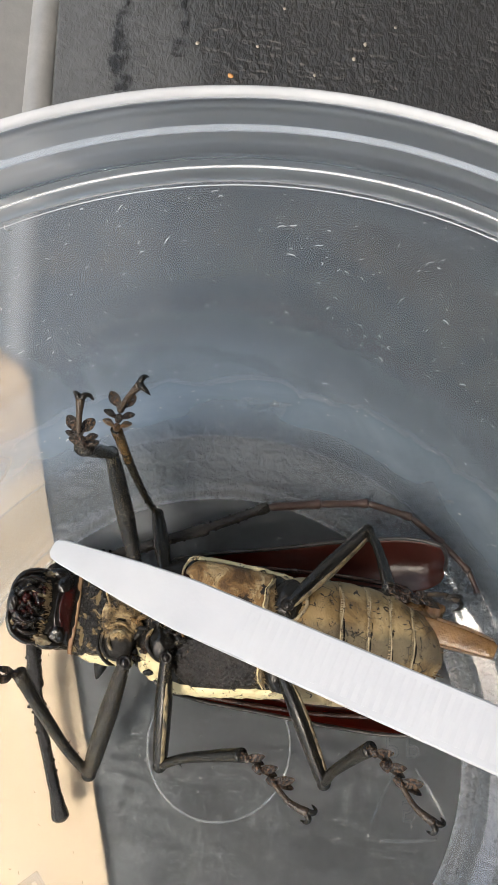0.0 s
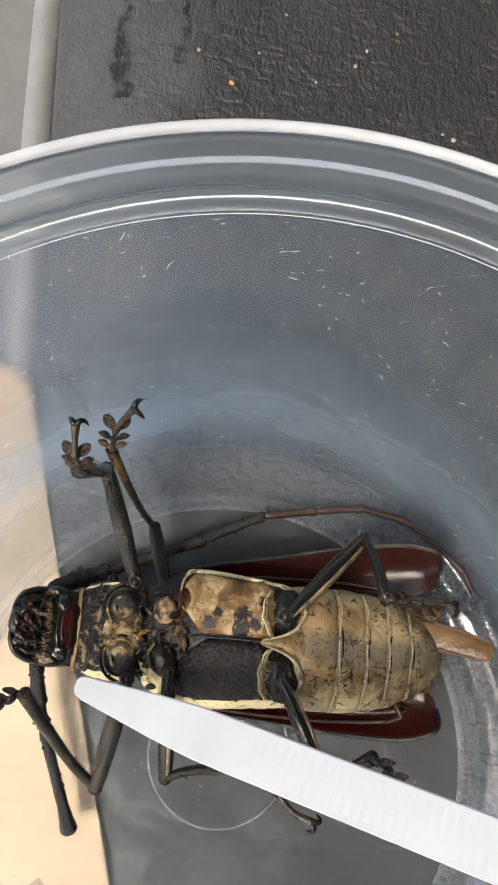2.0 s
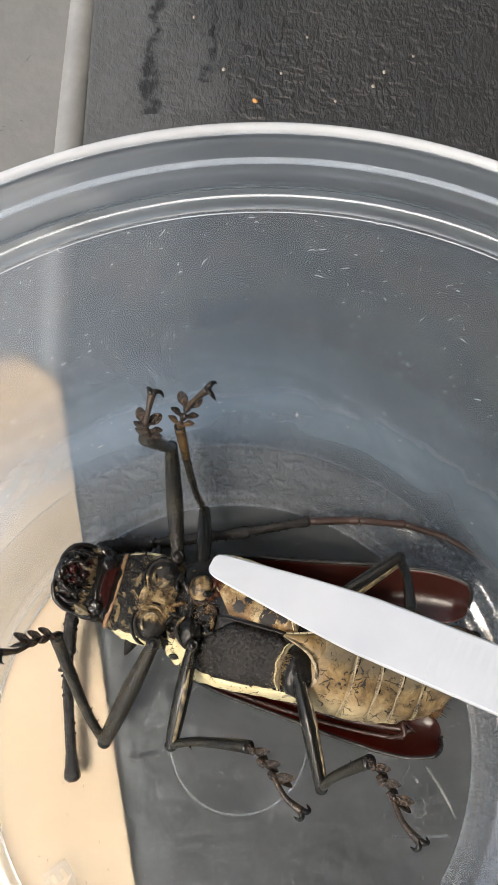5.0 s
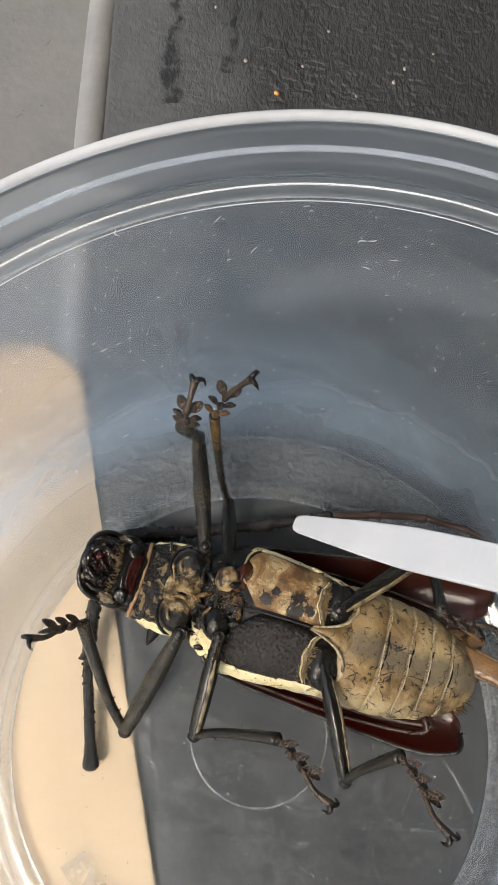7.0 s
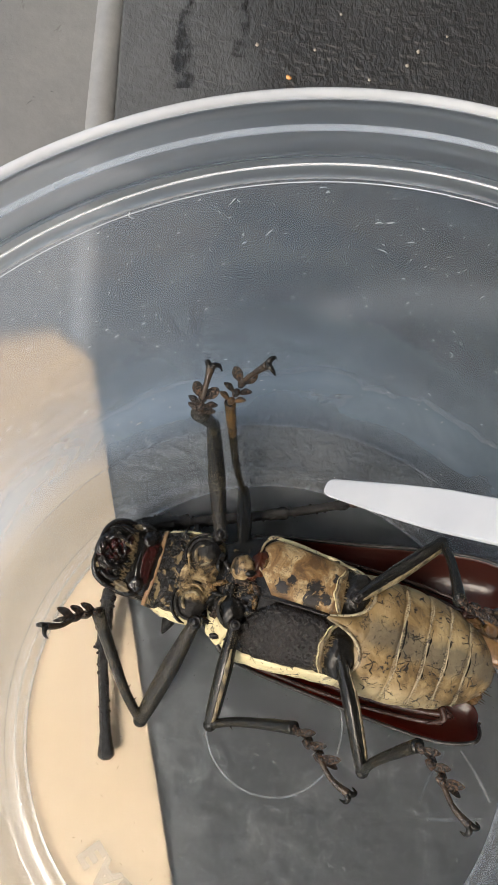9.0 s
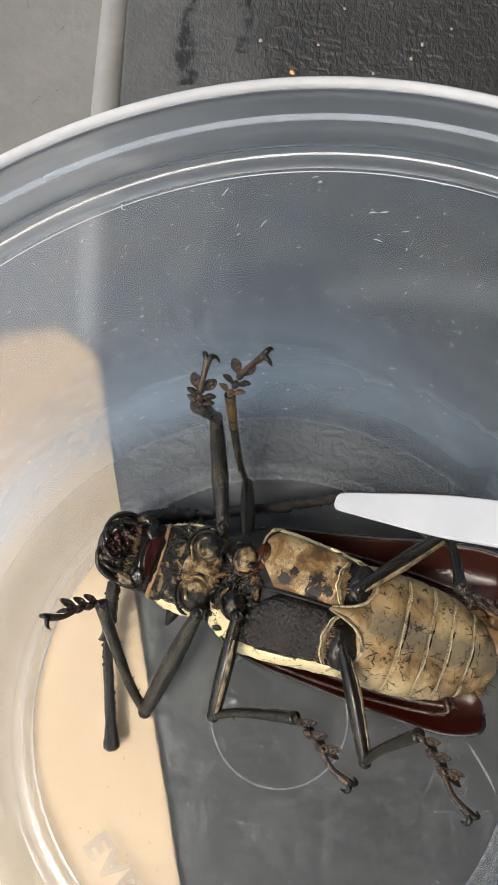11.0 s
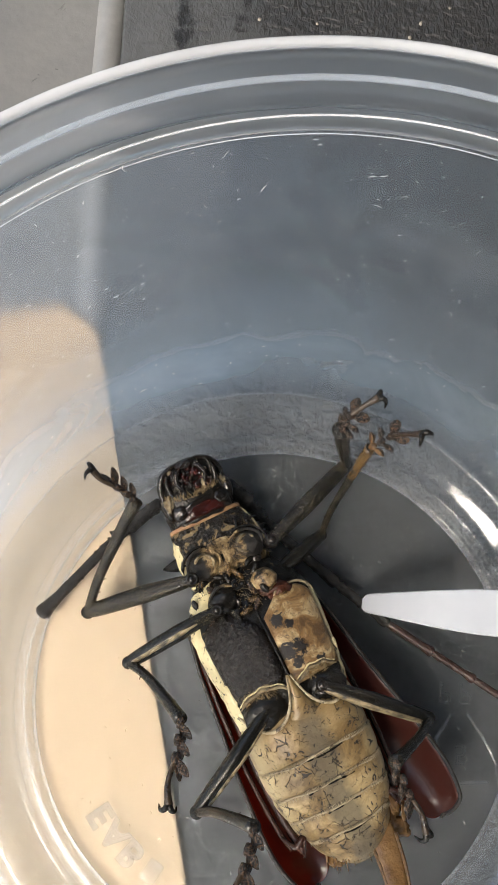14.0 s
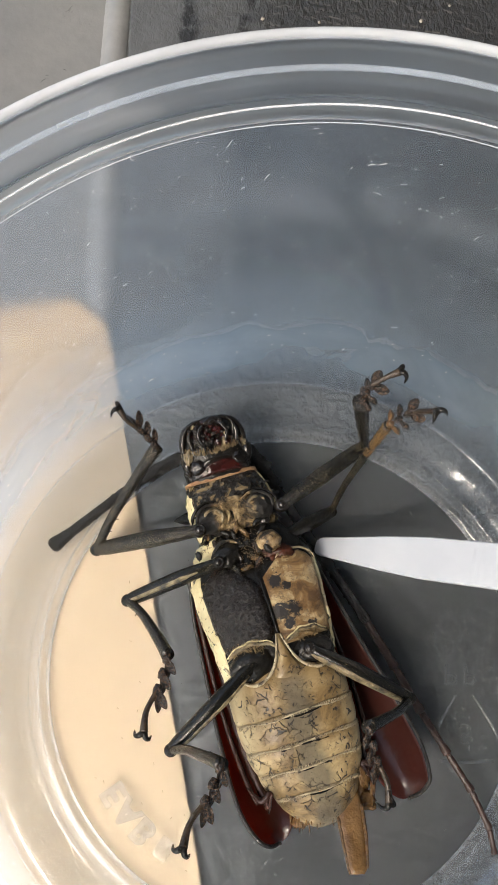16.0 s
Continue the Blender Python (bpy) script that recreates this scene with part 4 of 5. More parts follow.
def leg(parent, coxa, hip, knee, ankle, claw, thick=1.0, material=None, shin=None, pale_foot=False, bow=0.6, stout=1.0, pale_stripe=None, toe=None, label=""):
    hip, knee, ankle, claw = Vector(hip), Vector(knee), Vector(ankle), Vector(claw)
    material = material or LEG
    shin = shin or material
    rng = random.Random(int(abs(knee.x * 31 + knee.y * 17)))
    bm = bmesh.new()
    mid = hip.lerp(knee, 0.45) + Vector((0, 0, bow))
    tube(bm, [hip, hip.lerp(knee, 0.12) + Vector((0, 0, bow * 0.4)), mid, hip.lerp(knee, 0.85) + Vector((0, 0, bow * 0.4)), knee],
         [0.75 * thick, 0.95 * thick, 1.25 * thick, 1.1 * thick, 0.85 * thick], 14, 0.95, 6, rough=0.05, seed=hip.x)
    fem = part("femur", bm, material, parent, label)
    if pale_stripe:
        lo, hi, t0, t1 = pale_stripe
        path, pos = smooth_path([p * MM for p in (hip, hip.lerp(knee, 0.12) + Vector((0, 0, bow * 0.4)), mid, hip.lerp(knee, 0.85) + Vector((0, 0, bow * 0.4)), knee)], 8)
        rad = [float(np.interp(q, range(5), (0.75, 0.95, 1.25, 1.1, 0.85))) * thick * MM for q in pos]
        a, b = int(t0 * (len(path) - 1)), int(t1 * (len(path) - 1))
        rings = []
        for i in range(a, b + 1):
            taper = min(1.0, 0.35 + 3.0 * min(i - a, b - i) / (b - a))
            full = tube_rings(path, rad, 72, 0.95)[i]
            c, w = (lo + hi) / 2, (hi - lo) / 2 * taper
            idx = [round((c + w * u + 1.5 * noise.noise(Vector((i * 0.9, u, 3)))) / 5) % 72 for u in (-1, -0.6, -0.2, 0.2, 0.6, 1)]
            rings.append([path[i] + (full[k] - path[i]) * (1.0 + 0.10 * taper * (0.4 + 0.6 * (0 < n < 5))) for n, k in enumerate(idx)] + [path[i] + (full[k] - path[i]) * 0.85 for k in idx[::-1]])
        bm = bmesh.new()
        grid_faces(bm, rings)
        bmesh.ops.recalc_face_normals(bm, faces=bm.faces)
        part("femur_stripe", bm, LEG_PALE, fem, "buff stripe of down")
    bm = bmesh.new()
    blob(bm, hip, (1.0 * thick, 1.0 * thick, 0.95 * thick), (0, 0, 0), 14, 9)
    tro = part("trochanter", bm, GLOSSY_BLACK, parent)
    bm = bmesh.new()
    c = hip + Vector((0, 0, 0.82 * thick))
    tube(bm, [c + Vector((0.62 * math.cos(a), 0.62 * math.sin(a), 0)) * thick for a in np.linspace(0, 2 * math.pi, 13)], [0.14] * 13, 8, 1.0, 2)
    blob(bm, c, (0.42 * thick, 0.42 * thick, 0.22 * thick), (0, 0, 0), 12, 8)
    part("joint_ring", bm, GLOSSY_BLACK, tro, "glossy ring round the joint pin")
    bm = bmesh.new()
    blob(bm, knee, (0.95 * thick, 0.95 * thick, 0.9 * thick), (0, 0, 0), 12, 8)
    part("knee", bm, BLACK, parent)
    bm = bmesh.new()
    d = ankle - knee
    bend = Vector((0, 0, 1)).cross(d).normalized() * 0.5
    tube(bm, [knee, knee.lerp(ankle, 0.3) + bend, knee.lerp(ankle, 0.72) + bend * 0.6, ankle], [0.7 * thick * stout, 0.72 * thick * stout, 0.86 * thick * stout, 1.0 * thick * stout], 12, 0.9, 6, rough=0.05, seed=knee.y)
    tib = part("tibia", bm, shin, parent)
    if pale_foot:
        bm = bmesh.new()
        tube(bm, [knee.lerp(ankle, 0.5) + bend * 0.9, knee.lerp(ankle, 0.72) + bend * 0.6, ankle], [0.5 * thick * stout, 0.9 * thick * stout, 1.08 * thick * stout], 12, 0.9, 6, rough=0.12, seed=4)
        part("tibia_end", bm, LEG_AMBER, tib, "amber end of the shin")
    bm = bmesh.new()
    for k in range(16):
        t = rng.uniform(0.1, 0.95)
        p = knee.lerp(ankle, t) + bend * 0.7
        n = Vector((rng.uniform(-1, 1), rng.uniform(-1, 1), rng.uniform(-1, 1))).normalized()
        tube(bm, [p + n * 0.55 * thick, p + n * 0.95 * thick + d.normalized() * 0.35], [0.1, 0.02], 4, 1.0, 1)
    part("bristles", bm, BLACK, tib)
    foot(parent, ankle, claw, pale_foot, toe)


def feeler_piece(bm, p, q, r0, r1, knob=1.45, rough=0.18, seed=0, spines=0):
    """One joint of a feeler: slim stem that swells to a knob."""
    p, q = Vector(p), Vector(q)
    pts = [p.lerp(q, t) for t in (0, 0.12, 0.4, 0.75, 0.9, 0.97, 1.0)]
    tube(bm, pts, [r0 * 0.7, r0, r0, r1, r1 * knob, r1 * knob, r1 * 0.8], 12, 1.0, 3, rough=rough, seed=seed)
    rng = random.Random(seed + 3)
    d = (q - p).normalized()
    for k in range(spines):
        c = p.lerp(q, rng.uniform(0.05, 0.95))
        n = d.orthogonal().normalized()
        n.rotate(Matrix.Rotation(rng.uniform(0, 6.28), 3, d))
        blob(bm, c + n * r0 * 0.95, (0.25, 0.25, 0.2), (0, 0, 0), 6, 4)


FEELER_JOINT = (8.3, 22.2, 2.4)
FEELER_LENGTHS = [15.5, 9.7, 8.0, 7.4, 7.0, 6.2, 5.7, 3.4]


def build_beetle():
    bug = thing("beetle", "dead black and buff longhorn beetle on its back, red-brown wing cases", "beetle")
    for side in (-1, 1):
        elytron(bug, side)
        hind_wing(bug, side)
    # thorax core and breast plates
    bm = bmesh.new()
    body_loft(bm, THORAX, 15.8, -2.5, 18, 40, 0.12, seed=1)
    part("thorax", bm, BLACK, bug)
    bm = bmesh.new()
    plate(bm, THORAX, lambda t: (10.9 - 3.4 * abs(2 * t - 1) ** 2.6 + 0.4 * t, -0.6 - 0.3 * t + 1.5 * (2 * t - 1) ** 4), 91, 148, 0.5, 0.9, 18, 16, 0.16, 2)
    part("breast_plate", bm, DARKPLATE, bug, "black downy half of the breast plate")
    bm = bmesh.new()
    plate(bm, THORAX, lambda t: (11.0 - 2.6 * (1 - 2 * t) ** 2 + 0.6 * (1 - t), -0.8 - 0.2 * t), 32, 89, 0.5, 0.9, 18, 16, 0.14, 3)
    part("breast_plate", bm, TAN, bug, "tan half of the breast plate with black spots")
    bm = bmesh.new()
    lip = [skin(THORAX, 11.2 - 2.6 * (1 - 2 * t) ** 2 + 0.6 * (1 - t) + 0.2 * math.sin(11 * t), radians(30 + 58 * t), 0.5) / MM for t in np.linspace(0, 0.8, 15)]
    tube(bm, lip, [0.06] + [0.17] * 13 + [0.06], 8, 1.0, 2, rough=0.7, seed=12)
    part("plate_lip", bm, BELLY_EDGE, bug, "raised cream lip of the breast plate")
    for sg, x0 in ((-1, 0.6), (1, 0.9)):
        for dy, rr, mt in ((0.1, 0.24, LEG_PALE), (0.5, 0.1, CREAM)):
            bm = bmesh.new()
            xs = [x0 + (7.0 - x0) * k / 8 for k in range(9)]
            ys = [-1.0 + dy + 1.15 * math.sin(math.pi * k / 8) ** 0.8 + 0.12 * math.sin(2.3 * k + sg) for k in range(9)]
            tube(bm, [(sg * x, y, skin_height(THORAX, sg * x, y) + 0.5) for x, y in zip(xs, ys)], [0.08] + [rr] * 7 + [0.08], 8, 1.0, 4, rough=0.7, seed=sg + dy)
            part("hip_crescent", bm, mt, bug, "buff edge in front of a hind hip")
    bm = bmesh.new()
    plate(bm, THORAX, lambda t: (14.0 - 2.5 * t, -3.6), 148, 176, 0.22, 0.6, 24, 8, 0.16, 4)
    part("side_stripe", bm, CREAM, bug, "cream stripe along the side of the breast")
    bm = bmesh.new()
    plate(bm, THORAX, lambda t: (10.6 + 0.3 * t, -3.4), 20, 29, 0.2, 0.6, 24, 6, 0.14, 5)
    part("side_stripe", bm, CREAM, bug, "cream stripe along the side of the breast")
    bm = bmesh.new()
    plate(bm, THORAX, lambda t: (15.9 - 0.8 * t, 11.8 + 1.4 * t), 124, 166, 0.5, 0.8, 12, 12, 0.5, 6)
    part("side_patch", bm, CREAM, bug, "cream patch in front of the wing case")
    bm = bmesh.new()
    p = skin(THORAX, 13.8, radians(144), 0.75) / MM
    blob(bm, p, (0.5, 0.8, 0.3), (0, -50, 10), 14, 10, 0.5, 4)
    part("patch_spot", bm, BLACK, bug, "black spot on the cream patch")
    for y0, y1, a0, a1, seed in ((3.2, -0.2, 143, 150, 22), (2.4, 0.4, 28, 34, 24)):
        bm = bmesh.new()
        plate(bm, THORAX, lambda t: (y0 - 0.5 * abs(2 * t - 1), y1 + 0.6 * abs(2 * t - 1)), a0, a1, 0.56, 0.3, 12, 10, 0.16, seed)
        part("cream_fleck", bm, CREAM, bug, "cream fleck on the breast")
    # belly rings, each overlapping the next
    cuts = [0.5, -9.6, -13.3, -16.4, -19.7, -24.6]
    for k, (y0, y1) in enumerate(zip(cuts, cuts[1:])):
        bm = bmesh.new()
        body_loft(bm, ABD, y0 + (0.3 if k else 0), y1, 10, 40, 0.07, 0.22, seed=k + 10)
        seg = part("belly_ring", bm, ABDOMEN, bug)
        if k < 4:
            bm = bmesh.new()
            pts = []
            for j in range(25):
                a = radians(14 + 152 * j / 24)
                p = skin(ABD, y1 - 0.12 + 0.16 * math.sin(j * 0.7 + k), a, 0.12) / MM
                pts.append(p)
            tube(bm, pts, [0.05] + [0.1] * 23 + [0.05], 8, 1.0, 2, rough=0.5, seed=k)
            for j in range(130):
                a = radians(16 + 148 * j / 129 + 0.5 * math.sin(j * 2.7))
                p = skin(ABD, y1 - 0.05 + 0.1 * math.sin(j * 0.17 + k), a, 0.2) / MM
                tube(bm, [p + Vector((0, 0.2, 0)), p + Vector((0.1 * math.sin(j * 1.9), -0.35 - 0.12 * math.sin(j * 3.1), -0.12))], [0.05, 0.02], 3, 1.0, 1)
            part("ring_fringe", bm, BELLY_EDGE, seg, "pale fringe of a belly ring")
            bm = bmesh.new()
            pts = [skin(ABD, y1 - 0.35 + 0.1 * math.sin(j * 1.1 + k * 2), radians(28 + 124 * j / 20), 0.02) / MM for j in range(21)]
            tube(bm, pts, [0.02] + [0.17 * max(0.0, math.sin(math.pi * j / 18)) ** 3 + 0.02 for j in range(19)] + [0.02], 8, 1.0, 2, rough=0.9, seed=k + 5)
            part("ring_seam", bm, BLACK, seg, "dark seam behind a belly ring")
    bm = bmesh.new()
    grid_faces(bm, [[Vector((x * w, y, z0)) * MM for x, z0 in ((-1, z - 1.6), (-0.75, z - 0.25), (0, z), (0.75, z - 0.25), (1, z - 1.6))]
                    for y, w, z in ((-6.0, 3.4, 16.4), (-4.2, 2.2, 16.6), (-2.6, 1.25, 16.8), (-1.0, 0.7, 17.0), (0.7, 0.2, 17.0))])
    bmesh.ops.recalc_face_normals(bm, faces=bm.faces)
    part("belly_keel", bm, ABDOMEN, bug, "buff wedge between the hind hips")
    for sg in (-1, 1):
        bm = bmesh.new()
        tube(bm, [(sg * 7.6, -1.6, 12.8), (sg * 6.6, -3.6, 14.6), (sg * 4.6, -4.9, 16.1), (sg * 2.6, -4.2, 16.7), (sg * 1.2, -2.4, 17.0), (sg * 0.25, 0.6, 17.1)],
             [0.12, 0.2, 0.24, 0.22, 0.18, 0.1], 8, 1.0, 6, rough=0.3, seed=sg)
        part("hip_crescent", bm, BELLY_EDGE, bug, "pale edge behind a hind hip")
    # tail: amber membranes and the egg tube
    bm = bmesh.new()
    for k in range(34):
        a = radians(8 + 5 * k)
        p = skin(ABD, -22.2 - 0.6 * math.sin(k * 1.3), a, -0.3) / MM
        q = p + Vector((0.5 * math.cos(a), -2.0 - 0.6 * math.sin(k * 2.1), -0.8))
        tube(bm, [p, p.lerp(q, 0.5) + Vector((0, 0, 0.1)), q], [0.16, 0.12, 0.02], 5, 0.7, 3)
    part("tail_fringe", bm, AMBER, bug, "amber bristly tail fringe")
    bm = bmesh.new()
    tube(bm, [(3.2, -21.5, 11.4), (2.9, -24.0, 12.6), (2.2, -26.8, 13.9), (1.4, -29.6, 15.0), (1.1, -30.6, 15.3)], [0.5, 0.5, 0.44, 0.4, 0.26], 20, 3.3, 6, rough=0.15, seed=8)
    part("egg_tube", bm, AMBER, bug, "translucent amber egg tube")
    for sg in (-1, 1):
        bm = bmesh.new()
        tube(bm, [(3.0 + sg * 1.7, -23.5, 12.4), (2.2 + sg * 1.55, -27.0, 14.1), (1.3 + sg * 1.2, -30.3, 15.4)], [0.26, 0.24, 0.14], 8)
        part("egg_tube_rod", bm, TARSUS_PALE, bug)
    bm = bmesh.new()
    blob(bm, (5.0, -21.8, 10.4), (2.0, 2.0, 0.5), (10, 25, 30), 20, 12, 0.55, 4)
    part("tail_membrane", bm, AMBER, bug, "amber membrane")
    for k, (c, size, turn) in enumerate((((6.6, -20.2, 11.0), (1.2, 1.9, 0.25), (20, 40, 15)), ((5.4, -23.4, 10.8), (1.3, 1.6, 0.22), (-15, 20, 50)),
                                         ((3.4, -24.4, 11.2), (1.7, 1.1, 0.25), (10, 15, 20)), ((7.2, -22.6, 10.2), (0.9, 1.5, 0.2), (0, 55, -20)),
                                         ((-3.2, -23.3, 10.3), (1.3, 1.0, 0.22), (0, -25, 20)))):
        bm = bmesh.new()
        blob(bm, c, size, turn, 20, 12, 0.75, 11 + k)
        part("tail_membrane", bm, AMBER, bug, "crumpled amber membrane")
    # pronotum and collar
    bm = bmesh.new()
    body_loft(bm, PRONOTUM, 24.3, 15.4, 30, 72, 0.3, seed=21)
    pro = part("pronotum", bm, PRONOTUM_SKIN, bug)
    bm = bmesh.new()
    plate(bm, PRONOTUM, lambda t: (21.0 - 1.4 * abs(2 * t - 1), 15.9), 54, 126, 0.35, 0.8, 24, 24, 0.4, 8)
    part("chest", bm, CHEST, pro, "buff downy chest between the fore hips")
    bm = bmesh.new()
    plate(bm, PRONOTUM, lambda t: (23.6 - 1.2 * (1 - t), 16.0), 149, 176, 0.25, 0.5, 18, 8, 0.25, 9)
    part("side_stripe", bm, CREAM, pro, "cream stripe along the neck shield")
    bm = bmesh.new()
    plate(bm, PRONOTUM, lambda t: (24.0, 18.0), 8, 14, 0.25, 0.5, 14, 4, 0.2, 9)
    part("side_stripe", bm, CREAM, pro, "cream stripe along the neck shield")
    rng = random.Random(41)
    for k in range(26):
        a = radians(rng.choice((rng.uniform(28, 70), rng.uniform(110, 152))))
        y = rng.uniform(16.4, 21.8)
        p = skin(PRONOTUM, y, a, 0.1) / MM
        e = Vector((rng.uniform(-1, 1), rng.uniform(-1, 1), 0)).normalized() * rng.uniform(0.4, 1.3)
        bm = bmesh.new()
        tube(bm, [p - e, p + Vector((e.y, -e.x, 0)) * 0.25 + Vector((0, 0, 0.12)), p + e], [0.06, rng.uniform(0.12, 0.3), 0.06], 8, 1.0, 4, rough=0.5, seed=k)
        part("fold", bm, (BLACK, GLOSSY_BLACK, LEG, BLACK)[k % 4], pro)
    for sg in (-1, 1):
        bm = bmesh.new()
        tube(bm, [(sg * 5.4, 20.2, 6.0), (sg * 7.0, 20.4, 5.6), (sg * 8.2, 20.6, 5.3)], [1.3, 0.7, 0.08], 10)
        part("spine", bm, BLACK, pro)
    bm = bmesh.new()
    plate(bm, PRONOTUM, lambda t: (24.75, 24.05 + 0.12 * math.sin(9 * t)), 4, 176, 0.32, 0.5, 6, 40, 0.08, 2)
    part("collar_band", bm, ORANGE_BAND, bug, "thin orange-brown collar")
    # head
    bm = bmesh.new()
    body_loft(bm, HEAD, 32.7, 24.2, 24, 48, 0.3, seed=31)
    head = part("head", bm, BLACK, bug)
    bm = bmesh.new()
    plate(bm, HEAD, lambda t: (27.0 - 1.4 * (2 * t - 1) ** 2, 24.7), 28, 150, 0.2, 0.6, 14, 26, 0.2, 13)
    part("throat", bm, GLOSSY_BLACK, head, "glossy black throat")
    bm = bmesh.new()
    plate(bm, HEAD, lambda t: (26.5 - 1.2 * (2 * t - 1) ** 2, 24.75), 56, 122, 0.34, 0.6, 14, 26, 0.16, 11)
    part("throat_patch", bm, RED, head, "glossy dark red patch on the throat")
    for sg in (-1, 1):
        bm = bmesh.new()
        tube(bm, [(sg * 4.5, 28.6, 10.4), (sg * 4.4, 30.2, 11.0), (sg * 3.6, 31.7, 11.5), (sg * 2.0, 32.5, 11.9), (sg * 0.4, 32.6, 12.0)], [0.4, 0.5, 0.46, 0.36, 0.12], 12, 1.0, rough=0.2, seed=sg)
        part("mandible", bm, GLOSSY_BLACK, head)
        bm = bmesh.new()
        tube(bm, [(sg * 2.4 + 0.6, 29.8, 12.4), (sg * 2.7 + 0.5, 31.0, 13.0), (sg * 2.2 + 0.4, 32.0, 12.9)], [0.24, 0.2, 0.05], 8)
        part("galea", bm, LEG_SMOOTH, head)
        bm = bmesh.new()
        blob(bm, (sg * 4.2, 27.4, 9.4), (0.95, 2.0, 1.7), (0, sg * 20, 0), 16, 10)
        part("eye", bm, GLOSSY_BLACK, head)
        bm = bmesh.new()
        tube(bm, [(sg * 1.6, 28.9, 12.2), (sg * 2.1, 30.0, 12.8), (sg * 1.7, 31.0, 13.1), (sg * 1.1, 31.5, 13.0)], [0.3, 0.32, 0.34, 0.2], 8, rough=0.3)
        part("palp", bm, GLOSSY_BLACK, head)
        bm = bmesh.new()
        tube(bm, [(sg * 3.2, 28.6, 11.9), (sg * 3.5, 30.0, 12.4), (sg * 3.1, 31.1, 12.6)], [0.3, 0.36, 0.2], 8, rough=0.3)
        part("palp", bm, GLOSSY_BLACK, head)
        bm = bmesh.new()
        blob(bm, (sg * 4.2, 28.2, 10.6), (0.9 if sg < 0 else 0.5, 1.5 if sg < 0 else 0.8, 0.5), (0, sg * 45, sg * 15), 20, 14, 0.7, 2 + sg)
        part("cheek_patch", bm, LEG_PALE, head)
        bm = bmesh.new()
        blob(bm, (sg * 3.3, 26.3, 10.6), (1.3, 1.1, 0.8), (0, sg * 30, 0), 20, 14, 0.3, 5 + sg)
        part("throat_bulge", bm, GLOSSY_BLACK, head)
    for k, (x, y, z, r) in enumerate(((0.9, 30.6, 12.5, 0.8), (-0.6, 29.9, 12.4, 0.6), (1.5, 29.5, 12.3, 0.6), (0.5, 28.9, 12.1, 0.7), (0.2, 31.5, 12.2, 0.5))):
        bm = bmesh.new()
        blob(bm, (x, y, z), (r, r * 0.7, r * 0.6), (0, 0, 40 * k), 14, 10, 0.5, k)
        part("mouth_part", bm, RED, head, "wet dark red mouth part")
    bm = bmesh.new()
    blob(bm, (0.3, 32.2, 12.1), (1.7, 0.8, 0.7), (0, 0, 0), 24, 14, 0.3, 9)
    part("labrum", bm, GLOSSY_BLACK, head, "glossy black upper lip")
    rng = random.Random(77)
    bm = bmesh.new()
    for k in range(260):
        x = rng.uniform(-4.6, 4.6)
        y = 27.7 + 0.05 * x * x + rng.uniform(-0.35, 0.35)
        c = Vector((x, y, skin_height(HEAD, x, y) + 0.12))
        e = Vector((rng.uniform(-0.5, 0.5), rng.uniform(0.4, 1.0), rng.uniform(0.1, 0.5))).normalized() * rng.uniform(0.4, 0.9)
        tube(bm, [c, c + e * 0.6 + Vector((0, 0, 0.06)), c + e], [0.045, 0.035, 0.01], 3, 1.0, 1)
    part("chin_hairs", bm, DOWN, head, "fringe of golden hairs")
    rng = random.Random(23)
    for k in range(64):
        x, y = rng.uniform(-3.6, 3.8), rng.uniform(28.0, 32.0)
        cx, cz, rx, rt, rb = section(HEAD, y)
        z = cz + rt * max(0.05, 1 - (x / rx) ** 2) ** 0.5 + 0.1
        bm = bmesh.new()
        if k % 3:
            a = rng.uniform(0, 6.28)
            e = Vector((math.cos(a), math.sin(a), rng.uniform(-0.1, 0.3))) * rng.uniform(0.45, 0.95)
            c = Vector((x, y, z + 0.2))
            tube(bm, [c - e * 0.7, c + Vector((0, 0, 0.3)), c + e * 0.8], [0.1, 0.2, 0.04], 7, rng.uniform(0.5, 1.6), 4, rough=0.3, seed=k)
        else:
            blob(bm, (x, y, z), (rng.uniform(0.3, 0.8), rng.uniform(0.2, 0.45), rng.uniform(0.2, 0.45)), (rng.uniform(-30, 30), 0, rng.uniform(0, 180)), 12, 8, 0.6, k)
        part("mouth_plate", bm, (GLOSSY_BLACK, BLACK, RED, TARSUS, GLOSSY_BLACK, BLACK, LEG, GLOSSY_BLACK, RED, BLACK, LEG_PALE)[k % 11], head)
    # hips
    for name, c, r, mt in (("hip", (-3.3, 18.2, 10.6), (2.3, 2.1, 1.9), CHEST), ("hip", (3.4, 18.4, 10.6), (2.3, 2.1, 1.9), CHEST),
                           ("hip", (-3.0, 12.6, 12.0), (2.2, 2.0, 2.0), BLACK), ("hip", (3.2, 13.0, 12.6), (1.8, 1.7, 2.0), BUFF_HIP),
                           ("hip", (-4.1, -2.3, 14.7), (3.3, 2.3, 2.0), BLACK), ("hip", (4.1, -2.6, 14.7), (3.0, 2.1, 2.0), BLACK)):
        bm = bmesh.new()
        blob(bm, c, r, (0, 0, 12 if c[0] < 0 else -12), 36, 24, 0.12, c[0])
        part(name, bm, mt, bug)
